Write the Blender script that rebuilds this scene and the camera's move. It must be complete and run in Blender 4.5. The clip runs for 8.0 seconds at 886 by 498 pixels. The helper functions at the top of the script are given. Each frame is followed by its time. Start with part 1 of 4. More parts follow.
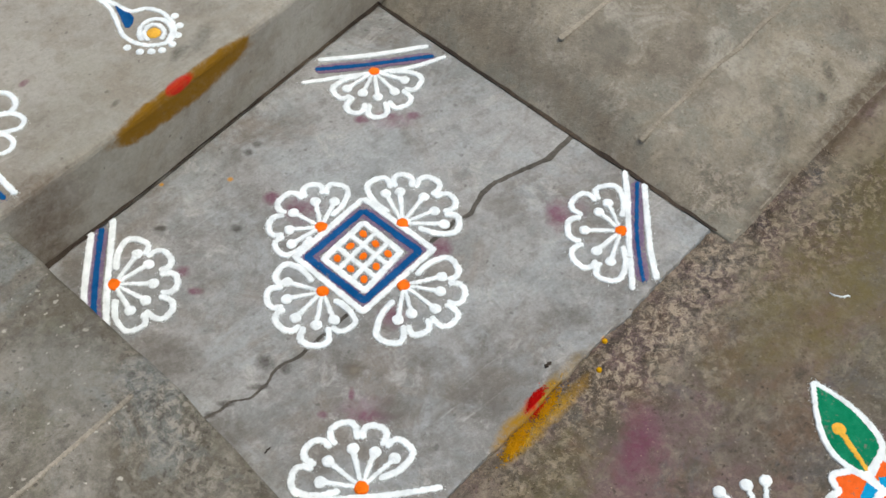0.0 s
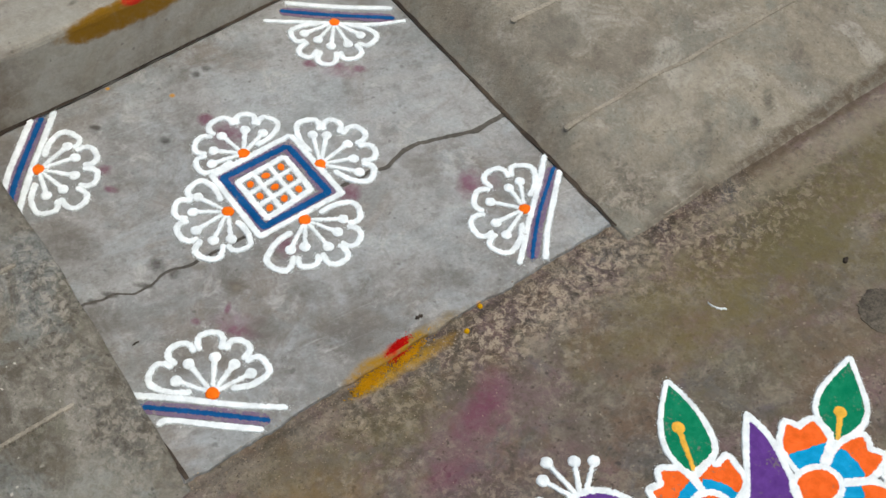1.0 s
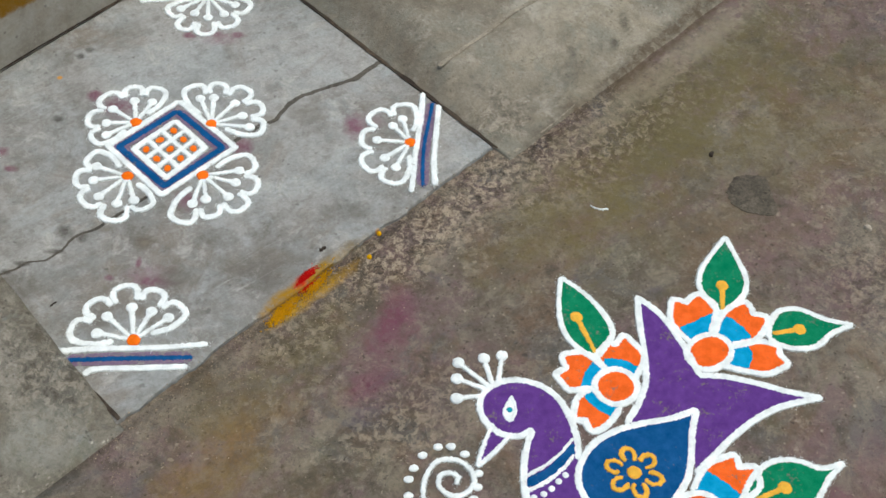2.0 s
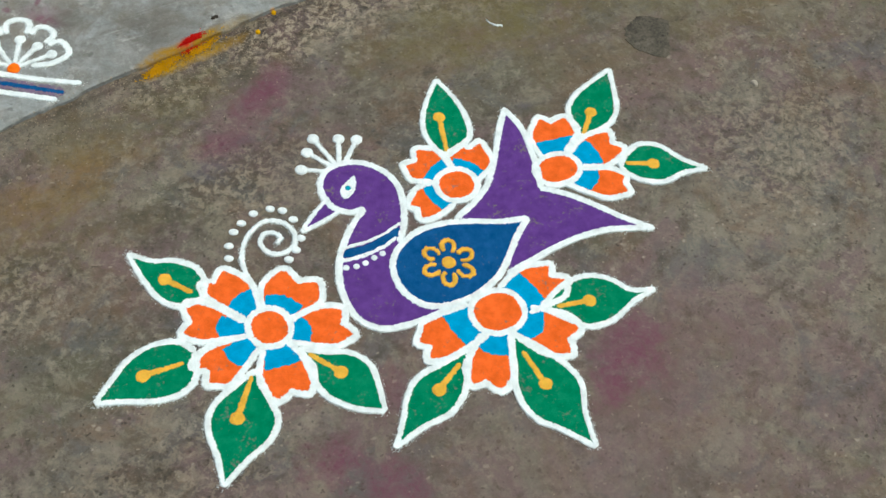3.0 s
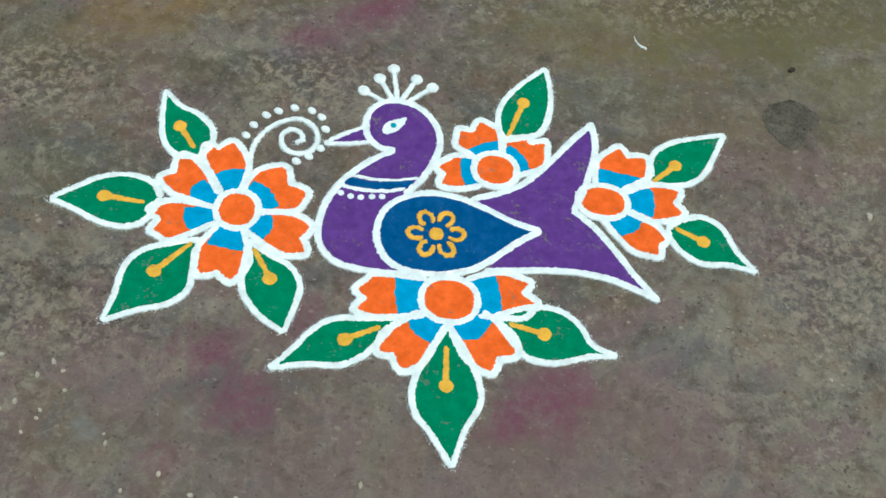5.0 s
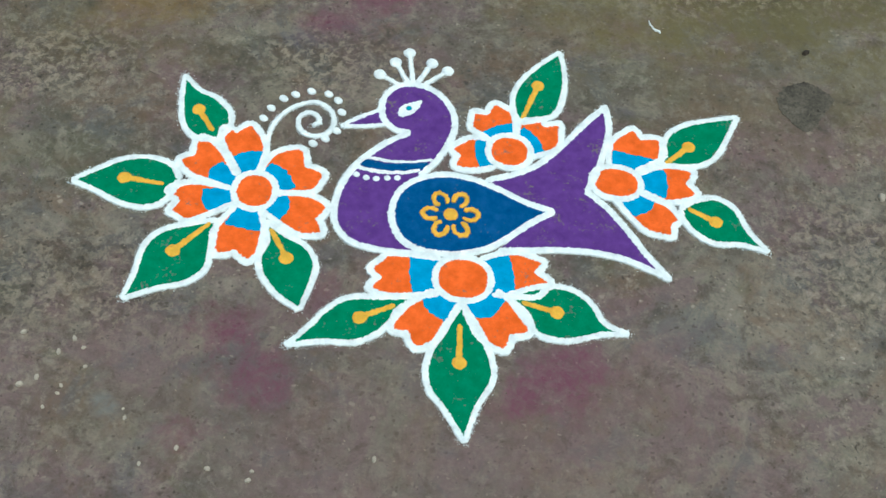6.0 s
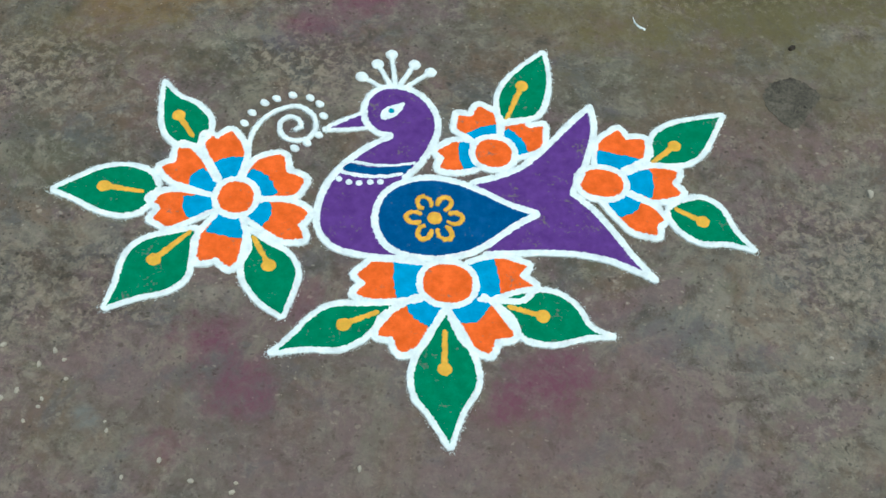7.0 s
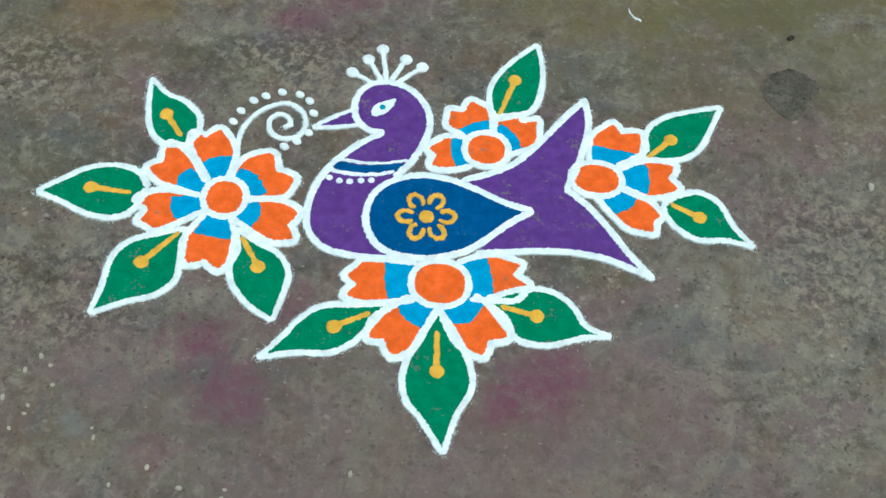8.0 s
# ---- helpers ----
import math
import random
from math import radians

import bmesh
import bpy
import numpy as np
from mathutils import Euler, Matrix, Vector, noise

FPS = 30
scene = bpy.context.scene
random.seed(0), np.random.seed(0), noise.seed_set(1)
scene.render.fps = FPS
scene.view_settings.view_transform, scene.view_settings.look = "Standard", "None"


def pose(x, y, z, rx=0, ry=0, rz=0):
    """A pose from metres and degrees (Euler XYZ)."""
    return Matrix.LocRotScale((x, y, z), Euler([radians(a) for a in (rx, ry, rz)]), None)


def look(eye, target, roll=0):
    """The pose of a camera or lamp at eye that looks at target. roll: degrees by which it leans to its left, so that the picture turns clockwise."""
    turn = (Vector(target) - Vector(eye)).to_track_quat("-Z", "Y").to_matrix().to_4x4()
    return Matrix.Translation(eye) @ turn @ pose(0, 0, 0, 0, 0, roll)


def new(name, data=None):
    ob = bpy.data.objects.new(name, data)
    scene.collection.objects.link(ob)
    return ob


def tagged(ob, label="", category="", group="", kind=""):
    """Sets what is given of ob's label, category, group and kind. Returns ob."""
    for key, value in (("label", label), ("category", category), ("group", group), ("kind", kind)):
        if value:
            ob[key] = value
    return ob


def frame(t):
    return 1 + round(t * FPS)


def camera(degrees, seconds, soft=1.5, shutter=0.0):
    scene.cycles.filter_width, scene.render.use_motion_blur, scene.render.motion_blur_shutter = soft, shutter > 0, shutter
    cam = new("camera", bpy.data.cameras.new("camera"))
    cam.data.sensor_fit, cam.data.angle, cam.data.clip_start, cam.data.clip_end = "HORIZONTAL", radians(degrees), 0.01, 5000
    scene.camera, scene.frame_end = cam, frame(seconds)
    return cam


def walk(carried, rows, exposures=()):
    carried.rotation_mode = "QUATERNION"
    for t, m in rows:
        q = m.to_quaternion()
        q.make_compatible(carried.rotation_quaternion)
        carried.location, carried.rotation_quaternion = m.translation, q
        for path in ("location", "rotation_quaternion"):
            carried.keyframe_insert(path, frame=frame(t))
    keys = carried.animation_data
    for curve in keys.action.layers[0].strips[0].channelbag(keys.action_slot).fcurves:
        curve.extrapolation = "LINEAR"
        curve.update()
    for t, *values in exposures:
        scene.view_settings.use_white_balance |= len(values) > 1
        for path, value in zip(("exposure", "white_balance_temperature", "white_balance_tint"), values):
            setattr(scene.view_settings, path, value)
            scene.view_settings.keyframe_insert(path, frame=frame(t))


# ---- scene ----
from mathutils.geometry import tessellate_polygon

cam = camera(38.2, 8.0)
PATH = [
    (0, (-0.3270, -0.1050, 1.5350), (0.3166, 0.7239, 0.1976), -2.00),
    (0.1, (-0.3027, -0.1242, 1.5336), (0.3294, 0.7280, 0.2054), -2.02),
    (0.2, (-0.2686, -0.1646, 1.5232), (0.3484, 0.7135, 0.2047), -1.29),
    (0.3, (-0.2416, -0.2066, 1.5151), (0.3712, 0.6717, 0.1949), 1.13),
    (0.4, (-0.2264, -0.2178, 1.5183), (0.3921, 0.6453, 0.1907), 4.51),
    (0.5, (-0.1970, -0.2580, 1.5180), (0.3902, 0.6258, 0.1898), 4.80),
    (0.6, (-0.1846, -0.2758, 1.5222), (0.3865, 0.6047, 0.1849), 5.31),
    (0.7, (-0.1734, -0.2991, 1.5288), (0.3851, 0.5866, 0.1896), 5.18),
    (0.8, (-0.1622, -0.3181, 1.5354), (0.3902, 0.5763, 0.1993), 4.52),
    (0.9, (-0.1611, -0.3447, 1.5399), (0.3993, 0.5551, 0.2109), 4.33),
    (1, (-0.1750, -0.3550, 1.5440), (0.3935, 0.5407, 0.2156), 4.30),
    (1.1, (-0.1794, -0.3702, 1.5514), (0.3910, 0.5424, 0.2354), 3.44),
    (1.2, (-0.1839, -0.3966, 1.5556), (0.4035, 0.5367, 0.2618), 3.03),
    (1.3, (-0.2105, -0.4098, 1.5547), (0.4148, 0.5193, 0.2758), 3.06),
    (1.4, (-0.2321, -0.4255, 1.5542), (0.4014, 0.5102, 0.2842), 1.77),
    (1.5, (-0.2390, -0.4540, 1.5490), (0.3959, 0.4741, 0.2740), 1.40),
    (1.6, (-0.2424, -0.4693, 1.5447), (0.4121, 0.4332, 0.2612), 1.56),
    (1.7, (-0.2537, -0.4791, 1.5442), (0.4280, 0.3980, 0.2573), 2.39),
    (1.8, (-0.2628, -0.4857, 1.5448), (0.4367, 0.3812, 0.2606), 2.76),
    (1.9, (-0.2709, -0.5067, 1.5350), (0.4335, 0.3605, 0.2537), 2.48),
    (2, (-0.2750, -0.5260, 1.5240), (0.4209, 0.3288, 0.2298), 2.40),
    (2.1, (-0.2603, -0.5598, 1.5133), (0.4165, 0.2900, 0.2057), 1.51),
    (2.2, (-0.2480, -0.5890, 1.5070), (0.4267, 0.2489, 0.1907), 1.30),
    (3.3, (0.0140, -0.9090, 1.4500), (0.4669, -0.0500, 0.0546), 5.60),
    (3.4, (0.0464, -0.9009, 1.4338), (0.4601, -0.0244, 0.0372), 3.97),
    (3.5, (0.0990, -0.9080, 1.4090), (0.4883, -0.0179, 0.0140), 4.50),
    (3.6, (0.1056, -0.8900, 1.3961), (0.5005, -0.0091, -0.0033), 7.19),
    (3.7, (0.1344, -0.8803, 1.3992), (0.4779, -0.0181, -0.0251), 7.45),
    (3.8, (0.2020, -0.8809, 1.4041), (0.4907, -0.0193, -0.0327), 6.77),
    (3.9, (0.1930, -0.8603, 1.4058), (0.5364, -0.0276, -0.0359), 12.18),
    (4, (0.1750, -0.8580, 1.4100), (0.5099, -0.0039, -0.0212), 12.50),
    (4.1, (0.2185, -0.8808, 1.4184), (0.4676, 0.0024, -0.0126), 8.66),
    (4.2, (0.2555, -0.8889, 1.4185), (0.4734, -0.0112, -0.0210), 8.18),
    (4.3, (0.2670, -0.8924, 1.4119), (0.4795, -0.0146, -0.0283), 9.24),
    (4.4, (0.2945, -0.9121, 1.3988), (0.4731, -0.0158, -0.0347), 9.00),
    (4.5, (0.3380, -0.9150, 1.4110), (0.4825, -0.0226, -0.0287), 9.10),
    (4.6, (0.3728, -0.9211, 1.4219), (0.5046, -0.0160, -0.0111), 9.94),
    (4.7, (0.3970, -0.9390, 1.4200), (0.5109, -0.0158, -0.0029), 10.40),
    (5.8, (0.4790, -1.0160, 1.4250), (0.4986, -0.0449, 0.0298), 7.40),
    (5.9, (0.4766, -1.0199, 1.4216), (0.5097, -0.0534, 0.0234), 7.85),
    (6, (0.4680, -1.0120, 1.4270), (0.5054, -0.0623, 0.0175), 7.70),
    (6.1, (0.4695, -1.0067, 1.4286), (0.5125, -0.0587, 0.0182), 7.60),
    (6.2, (0.4628, -1.0018, 1.4348), (0.5068, -0.0581, 0.0215), 7.48),
    (6.3, (0.4756, -1.0059, 1.4297), (0.5082, -0.0599, 0.0176), 6.93),
    (6.4, (0.4696, -1.0024, 1.4291), (0.5127, -0.0558, 0.0177), 7.43),
    (6.5, (0.4700, -1.0030, 1.4290), (0.5023, -0.0533, 0.0194), 6.90),
    (6.6, (0.4741, -0.9955, 1.4336), (0.4997, -0.0477, 0.0225), 6.46),
    (6.7, (0.4745, -0.9933, 1.4313), (0.5011, -0.0434, 0.0217), 6.45),
    (6.8, (0.4746, -1.0016, 1.4249), (0.5054, -0.0422, 0.0218), 6.61),
    (6.9, (0.4840, -0.9921, 1.4249), (0.5117, -0.0430, 0.0147), 6.45),
    (7, (0.4820, -0.9860, 1.4230), (0.5262, -0.0460, 0.0072), 7.20),
    (7.1, (0.4800, -0.9794, 1.4248), (0.5302, -0.0453, 0.0053), 7.39),
    (7.2, (0.4767, -0.9776, 1.4216), (0.5242, -0.0424, 0.0027), 7.21),
    (7.3, (0.4808, -0.9768, 1.4208), (0.5226, -0.0427, 0.0011), 6.80),
    (7.4, (0.4798, -0.9693, 1.4224), (0.5308, -0.0421, -0.0016), 7.27),
    (7.5, (0.4780, -0.9620, 1.4240), (0.5298, -0.0366, -0.0011), 7.20),
    (7.6, (0.4828, -0.9623, 1.4226), (0.5329, -0.0329, 0.0000), 6.97),
    (7.7, (0.4838, -0.9608, 1.4203), (0.5286, -0.0315, -0.0025), 6.63),
    (7.8, (0.4875, -0.9656, 1.4118), (0.5314, -0.0300, -0.0069), 6.47),
    (7.9, (0.4977, -0.9468, 1.4201), (0.5355, -0.0294, -0.0106), 6.21),
    (8, (0.5050, -0.9510, 1.4140), (0.5373, -0.0315, -0.0155), 6.10),
]
EXPOSURES = [(0.0, 0.21, 6720, 6), (2.0, 0.16, 6660, 3), (3.5, 0.14, 6480, -7), (4.7, 0.15, 6180, -9), (5.8, 0.15, 6040, -8), (8.0, 0.14, 5840, -11)]
walk(cam, [(t, look(eye, target, roll)) for t, eye, target, roll in PATH], EXPOSURES)

# strength of the daylight and the surfaces' own colours
SKY, SUN = 0.14, 1.5
C_WHITE, C_ORANGE, C_CYAN, C_NAVY = (236, 242, 241), (238, 101, 34), (4, 150, 198), (6, 78, 132)
C_PURPLE, C_GREEN, C_YELLOW = (92, 54, 130), (4, 122, 84), (232, 176, 66)
G_BASE, G_LIGHT, G_DARK = (105, 97, 86), (131, 122, 109), (82, 75, 65)
S_BASE, S_LIGHT, S_DARK = (136, 135, 131), (162, 162, 159), (108, 105, 99)
P_BASE, P_LIGHT, P_DARK = (150, 146, 136), (164, 160, 150), (130, 124, 112)
A_BASE, A_LIGHT, A_DARK = (130, 124, 111), (150, 144, 130), (106, 99, 87)
C_TURM, C_FRESH, C_VERM = (120, 86, 6), (204, 152, 6), (200, 16, 10)
C_DOT = (244, 112, 16)

# daylight from a bright overcast sky
world = bpy.data.worlds.new("sky")
scene.world = world
world.use_nodes = True
_n = world.node_tree.nodes
_sky = _n.new("ShaderNodeTexSky")
_sky.sky_type, _sky.sun_disc = "NISHITA", False
_sky.sun_elevation, _sky.sun_rotation = radians(70), radians(145)
_sky.air_density, _sky.dust_density = 1.0, 4.0
world.node_tree.links.new(_sky.outputs[0], _n["Background"].inputs[0])
_n["Background"].inputs[1].default_value = SKY
sun = new("sun", bpy.data.lights.new("sun", "SUN"))
sun.data.energy, sun.data.angle, sun.data.color = SUN, radians(50), (1.0, 0.975, 0.94)
sun.matrix_world = look((0.7, -1.0, 3.3), (0, 0, 0))


# ---- materials ----
def srgb(r, g, b):
    """Linear colour from a 0..255 display colour."""
    return tuple(((c / 255) / 12.92 if c <= 10 else ((c / 255 + 0.055) / 1.055) ** 2.4) for c in (r, g, b)) + (1.0,)


class Nodes:
    """A short way to write a node material on object coordinates in metres."""

    def __init__(self, name, roughness=0.9):
        self.mat = bpy.data.materials.new(name)
        self.mat.use_nodes = True
        self.tree = self.mat.node_tree
        self.bsdf = self.tree.nodes["Principled BSDF"]
        self.bsdf.inputs["Roughness"].default_value = roughness
        self.bsdf.inputs["Specular IOR Level"].default_value = 0.25
        self.place = self.tree.nodes.new("ShaderNodeNewGeometry").outputs["Position"]

    def put(self, kind, *values, **settings):
        node = self.tree.nodes.new(kind)
        for key, value in settings.items():
            if key == "data_type":
                node.data_type = value
            elif key == "operation":
                node.operation = value
            elif key == "blend_type":
                node.blend_type = value
            elif key == "feature":
                node.feature = value
        for slot, value in values:
            if isinstance(value, bpy.types.NodeSocket):
                self.tree.links.new(value, node.inputs[slot])
            else:
                node.inputs[slot].default_value = value
        return node

    def noise(self, scale, detail=4.0, rough=0.6, distort=0.0, vector=None):
        return self.put("ShaderNodeTexNoise", ("Vector", vector or self.place), ("Scale", scale), ("Detail", detail), ("Roughness", rough), ("Distortion", distort)).outputs["Fac"]

    def cells(self, scale, feature="F1", vector=None):
        return self.put("ShaderNodeTexVoronoi", ("Vector", vector or self.place), ("Scale", scale), feature=feature)

    def ramp(self, value, low, high, to_low=0.0, to_high=1.0):
        return self.put("ShaderNodeMapRange", ("Value", value), ("From Min", low), ("From Max", high), ("To Min", to_low), ("To Max", to_high)).outputs[0]

    def math(self, operation, a, b):
        return self.put("ShaderNodeMath", (0, a), (1, b), operation=operation).outputs[0]

    def mix(self, fac, a, b, blend="MIX"):
        node = self.put("ShaderNodeMix", data_type="RGBA", blend_type=blend)
        for slot, value in ((0, fac), (6, a), (7, b)):
            if isinstance(value, bpy.types.NodeSocket):
                self.tree.links.new(value, node.inputs[slot])
            else:
                node.inputs[slot].default_value = value
        return node.outputs[2]

    def blot(self, x, y, rx, ry, turn=0.0, ragged=0.5, scale=14.0, z=0.0, rz=1000.0, core=0.35):
        """A stain's or painted band's mask: 1 inside, fading raggedly to 0 at the radii rx, ry round x, y."""
        moved = self.put("ShaderNodeMapping", (0, self.place), (1, (x, y, z)), (2, (0.0, 0.0, radians(turn))), (3, (rx, ry, rz)))
        moved.vector_type = "TEXTURE"
        far = self.tree.nodes.new("ShaderNodeVectorMath")
        far.operation = "LENGTH"
        self.tree.links.new(moved.outputs[0], far.inputs[0])
        wavy = self.math("ADD", far.outputs["Value"], self.ramp(self.noise(scale, 6.0, 0.7), 0.2, 0.8, -ragged, ragged))
        return self.ramp(wavy, 1.0, core)

    def done(self, colour, height=None, depth=0.001, strength=1.0, roughness=None):
        self.tree.links.new(colour, self.bsdf.inputs["Base Color"])
        if height is not None:
            bump = self.put("ShaderNodeBump", ("Height", height), ("Distance", depth), ("Strength", strength))
            self.tree.links.new(bump.outputs[0], self.bsdf.inputs["Normal"])
        if roughness is not None:
            self.tree.links.new(roughness, self.bsdf.inputs["Roughness"])
        return self.mat


def powder(name, colour, thin=0.12, under=(0.17, 0.15, 0.13, 1.0)):
    """Hand-sprinkled coloured powder: grainy, uneven, thin in places so that the concrete shows."""
    n = Nodes(name, 1.0)
    n.bsdf.inputs["Specular IOR Level"].default_value = 0.05
    grain = n.noise(1400.0, 3.0, 0.8)
    cloud = n.noise(55.0, 5.0, 0.65)
    dark = tuple(c * 0.80 for c in colour[:3]) + (1.0,)
    light = tuple(min(1.0, c * 1.10 + 0.012) for c in colour[:3]) + (1.0,)
    col = n.mix(n.ramp(cloud, 0.3, 0.7), dark, light)
    col = n.mix(n.ramp(grain, 0.28, 0.52, 0.45, 0.0), col, tuple(c * 0.5 for c in colour[:3]) + (1.0,))
    gaps = n.math("ADD", n.math("MULTIPLY", n.noise(170.0, 4.0, 0.75), 0.6), n.math("MULTIPLY", n.noise(30.0, 3.0, 0.6), 0.4))
    col = n.mix(n.ramp(gaps, 0.40 + thin * 0.25 - 0.03, 0.33 + thin * 0.25 - 0.03, 0.0, 0.85), col, under)
    return n.done(col, n.math("ADD", grain, n.math("MULTIPLY", cloud, 1.5)), 0.0012, 0.7)


WHITE = powder("white_powder", srgb(*C_WHITE), 0.03)
ORANGE = powder("orange_powder", srgb(*C_ORANGE), 0.17)
CYAN = powder("sky_blue_powder", srgb(*C_CYAN), 0.06)
NAVY = powder("deep_blue_powder", srgb(*C_NAVY), 0.10)
PURPLE = powder("purple_powder", srgb(*C_PURPLE), 0.27)
GREEN = powder("green_powder", srgb(*C_GREEN), 0.25)
YELLOW = powder("yellow_powder", srgb(*C_YELLOW), 0.05)
TEAL = powder("teal_powder", srgb(30, 150, 170), 0.0)


def shade(tone, f):
    return tuple(min(1.0, c * f) for c in tone[:3]) + (1.0,)


def concrete(name, base, light, dark, blots=(), coarse=(), grit=0.5, streak=None, specks=0.6, tints=(), crumbs=0.0, mottle=0.0):
    """Cement: clouds at several scales, tinted patches, pits, crumbs and fine relief; stains and painted shade with
    places of their own.
    """
    n = Nodes(name, 0.92)
    big, mid, fine = n.noise(3.1, 6.0, 0.62, 0.5), n.noise(14.0, 8.0, 0.72, 0.5), n.noise(190.0, 5.0, 0.75)
    col = n.mix(n.ramp(mid, 0.40, 0.58), dark, base)
    col = n.mix(n.ramp(big, 0.46, 0.58, 0.0, 0.85), col, light)
    shift = n.put("ShaderNodeVectorMath", (0, n.place), (1, (7.3, 2.9, 0.0))).outputs[0]
    for k, (tone, scale, low, high, strength) in enumerate(tints):
        shift = n.put("ShaderNodeVectorMath", (0, shift), (1, (3.7, 9.1, 1.3))).outputs[0]
        col = n.mix(n.ramp(n.noise(scale, 7.0, 0.70, 0.6, shift), low, high, 0.0, strength), col, tone)
    col = n.mix(n.ramp(n.noise(52.0, 7.0, 0.75, 0.3), 0.52, 0.68, 0.0, 0.55), col, light)
    col = n.mix(n.ramp(n.noise(37.0, 7.0, 0.75, 0.3, shift), 0.50, 0.36, 0.0, 0.50), col, dark)
    height = n.math("ADD", fine, n.math("MULTIPLY", mid, 1.2))
    if mottle:
        worn = n.ramp(n.noise(4.6, 5.0, 0.6, 0.3, shift), 0.40, 0.60, 0.2, 1.0)
        crust = n.noise(44.0, 9.0, 0.74, 0.35)
        col = n.mix(n.math("MULTIPLY", worn, n.ramp(crust, 0.50, 0.66, 0.0, mottle)), col, shade(light, 1.32))
        hollow = n.noise(25.0, 9.0, 0.75, 0.35, shift)
        col = n.mix(n.ramp(hollow, 0.48, 0.34, 0.0, mottle), col, shade(dark, 0.80))
        pits = n.noise(82.0, 5.0, 0.68, 0.4, shift)
        col = n.mix(n.ramp(pits, 0.38, 0.31, 0.0, 0.95 * mottle), col, shade(dark, 0.42))
        height = n.math("ADD", height, n.math("MULTIPLY", n.math("ADD", crust, hollow), 1.3 * mottle))
    if streak is not None:
        lines = n.put("ShaderNodeMapping", (0, n.place), (2, (0.0, 0.0, radians(streak))), (3, (0.10, 1.0, 1.0)))
        lines.vector_type = "POINT"
        brush = n.noise(120.0, 5.0, 0.72, 0.4, lines.outputs[0])
        patchy = n.ramp(n.noise(6.0, 4.0, 0.6, 0.0, shift), 0.35, 0.65, 0.15, 1.0)
        col = n.mix(n.math("MULTIPLY", patchy, n.ramp(brush, 0.52, 0.72, 0.0, 0.26)), col, light)
        col = n.mix(n.math("MULTIPLY", patchy, n.ramp(brush, 0.48, 0.32, 0.0, 0.26)), col, dark)
        height = n.math("ADD", height, brush)
        marks = n.put("ShaderNodeMapping", (0, n.place), (2, (0.0, 0.0, radians(streak + 55))), (3, (0.07, 1.0, 1.0)))
        marks.vector_type = "POINT"
        scuff = n.math("MULTIPLY", n.ramp(n.noise(70.0, 3.0, 0.6, 0.8, marks.outputs[0]), 0.66, 0.72, 0.0, 0.5), n.ramp(n.noise(5.0, 3.0, 0.5), 0.50, 0.58))
        col = n.mix(scuff, col, shade(light, 1.25))
    for x, y, rx, ry, turn, strength, tone in coarse:
        mask = n.blot(x, y, rx, ry, turn, 0.7, 9.0)
        pebble = n.noise(74.0, 7.0, 0.72, 0.5)
        col = n.mix(n.math("MULTIPLY", mask, n.ramp(pebble, 0.50, 0.57, 0.0, strength)), col, tone)
        col = n.mix(n.math("MULTIPLY", mask, n.ramp(pebble, 0.46, 0.39, 0.0, strength * 0.9)), col, shade(dark, 0.45))
        height = n.math("ADD", height, n.math("MULTIPLY", n.math("MULTIPLY", mask, pebble), 3.5))
    col = n.mix(n.ramp(fine, 0.36, 0.60, grit, 0.0), col, shade(dark, 0.60))
    col = n.mix(n.ramp(n.noise(330.0, 4.0, 0.8), 0.58, 0.72, 0.0, grit * 0.8), col, shade(light, 1.35))
    warp = n.put("ShaderNodeTexNoise", ("Vector", n.place), ("Scale", 130.0), ("Detail", 2.0)).outputs["Color"]
    bent = n.put("ShaderNodeVectorMath", (0, warp), (1, (0.011, 0.006, 0.0)))
    bent.operation = "MULTIPLY"
    bent = n.put("ShaderNodeVectorMath", (0, n.place), (1, bent.outputs[0])).outputs[0]
    if crumbs:
        thick = n.ramp(n.noise(4.0, 3.0, 0.5), 0.40, 0.58, 0.15, 1.0)
        for scale, cut, reach in ((62.0, 0.93, 0.24), (125.0, 0.86, 0.27)):
            dots = n.cells(scale, vector=bent)
            few = n.math("GREATER_THAN", n.put("ShaderNodeSeparateColor", (0, dots.outputs["Color"])).outputs[1], cut)
            near = n.ramp(dots.outputs["Distance"], reach, reach * 0.55, 0.0, crumbs)
            col = n.mix(n.math("MULTIPLY", n.math("MULTIPLY", few, near), thick), col, shade(light, 1.75))
    for scale, cut, reach, strength in ((21.0, 0.80, 0.11, specks), (58.0, 0.82, 0.20, specks), (115.0, 0.70, 0.26, specks * (0.9 if crumbs else 0.4))):
        spots = n.cells(scale, vector=bent)
        keep = n.math("GREATER_THAN", n.put("ShaderNodeSeparateColor", (0, spots.outputs["Color"])).outputs[0], cut)
        near = n.ramp(spots.outputs["Distance"], reach, reach * 0.5, 0.0, strength)
        col = n.mix(n.math("MULTIPLY", keep, near), col, shade(dark, 0.38))
    for x, y, rx, ry, turn, ragged, strength, tone, *deep in blots:
        z, rz = deep or (0.0, 1000.0)
        mask = n.blot(x, y, rx, ry, turn, ragged, 34.0 if rx < 0.06 else 15.0, z, rz, 0.72 if deep else 0.35)
        col = n.mix(n.math("MULTIPLY", mask, n.ramp(n.noise(70.0, 6.0, 0.78, 0.5), 0.30, 0.60, strength * (0.5 if deep or rx < 0.03 else 0.15), strength)), col, tone)
    return n.done(col, height, 0.0024, 0.8)

# ---- kit ----
AT = {}


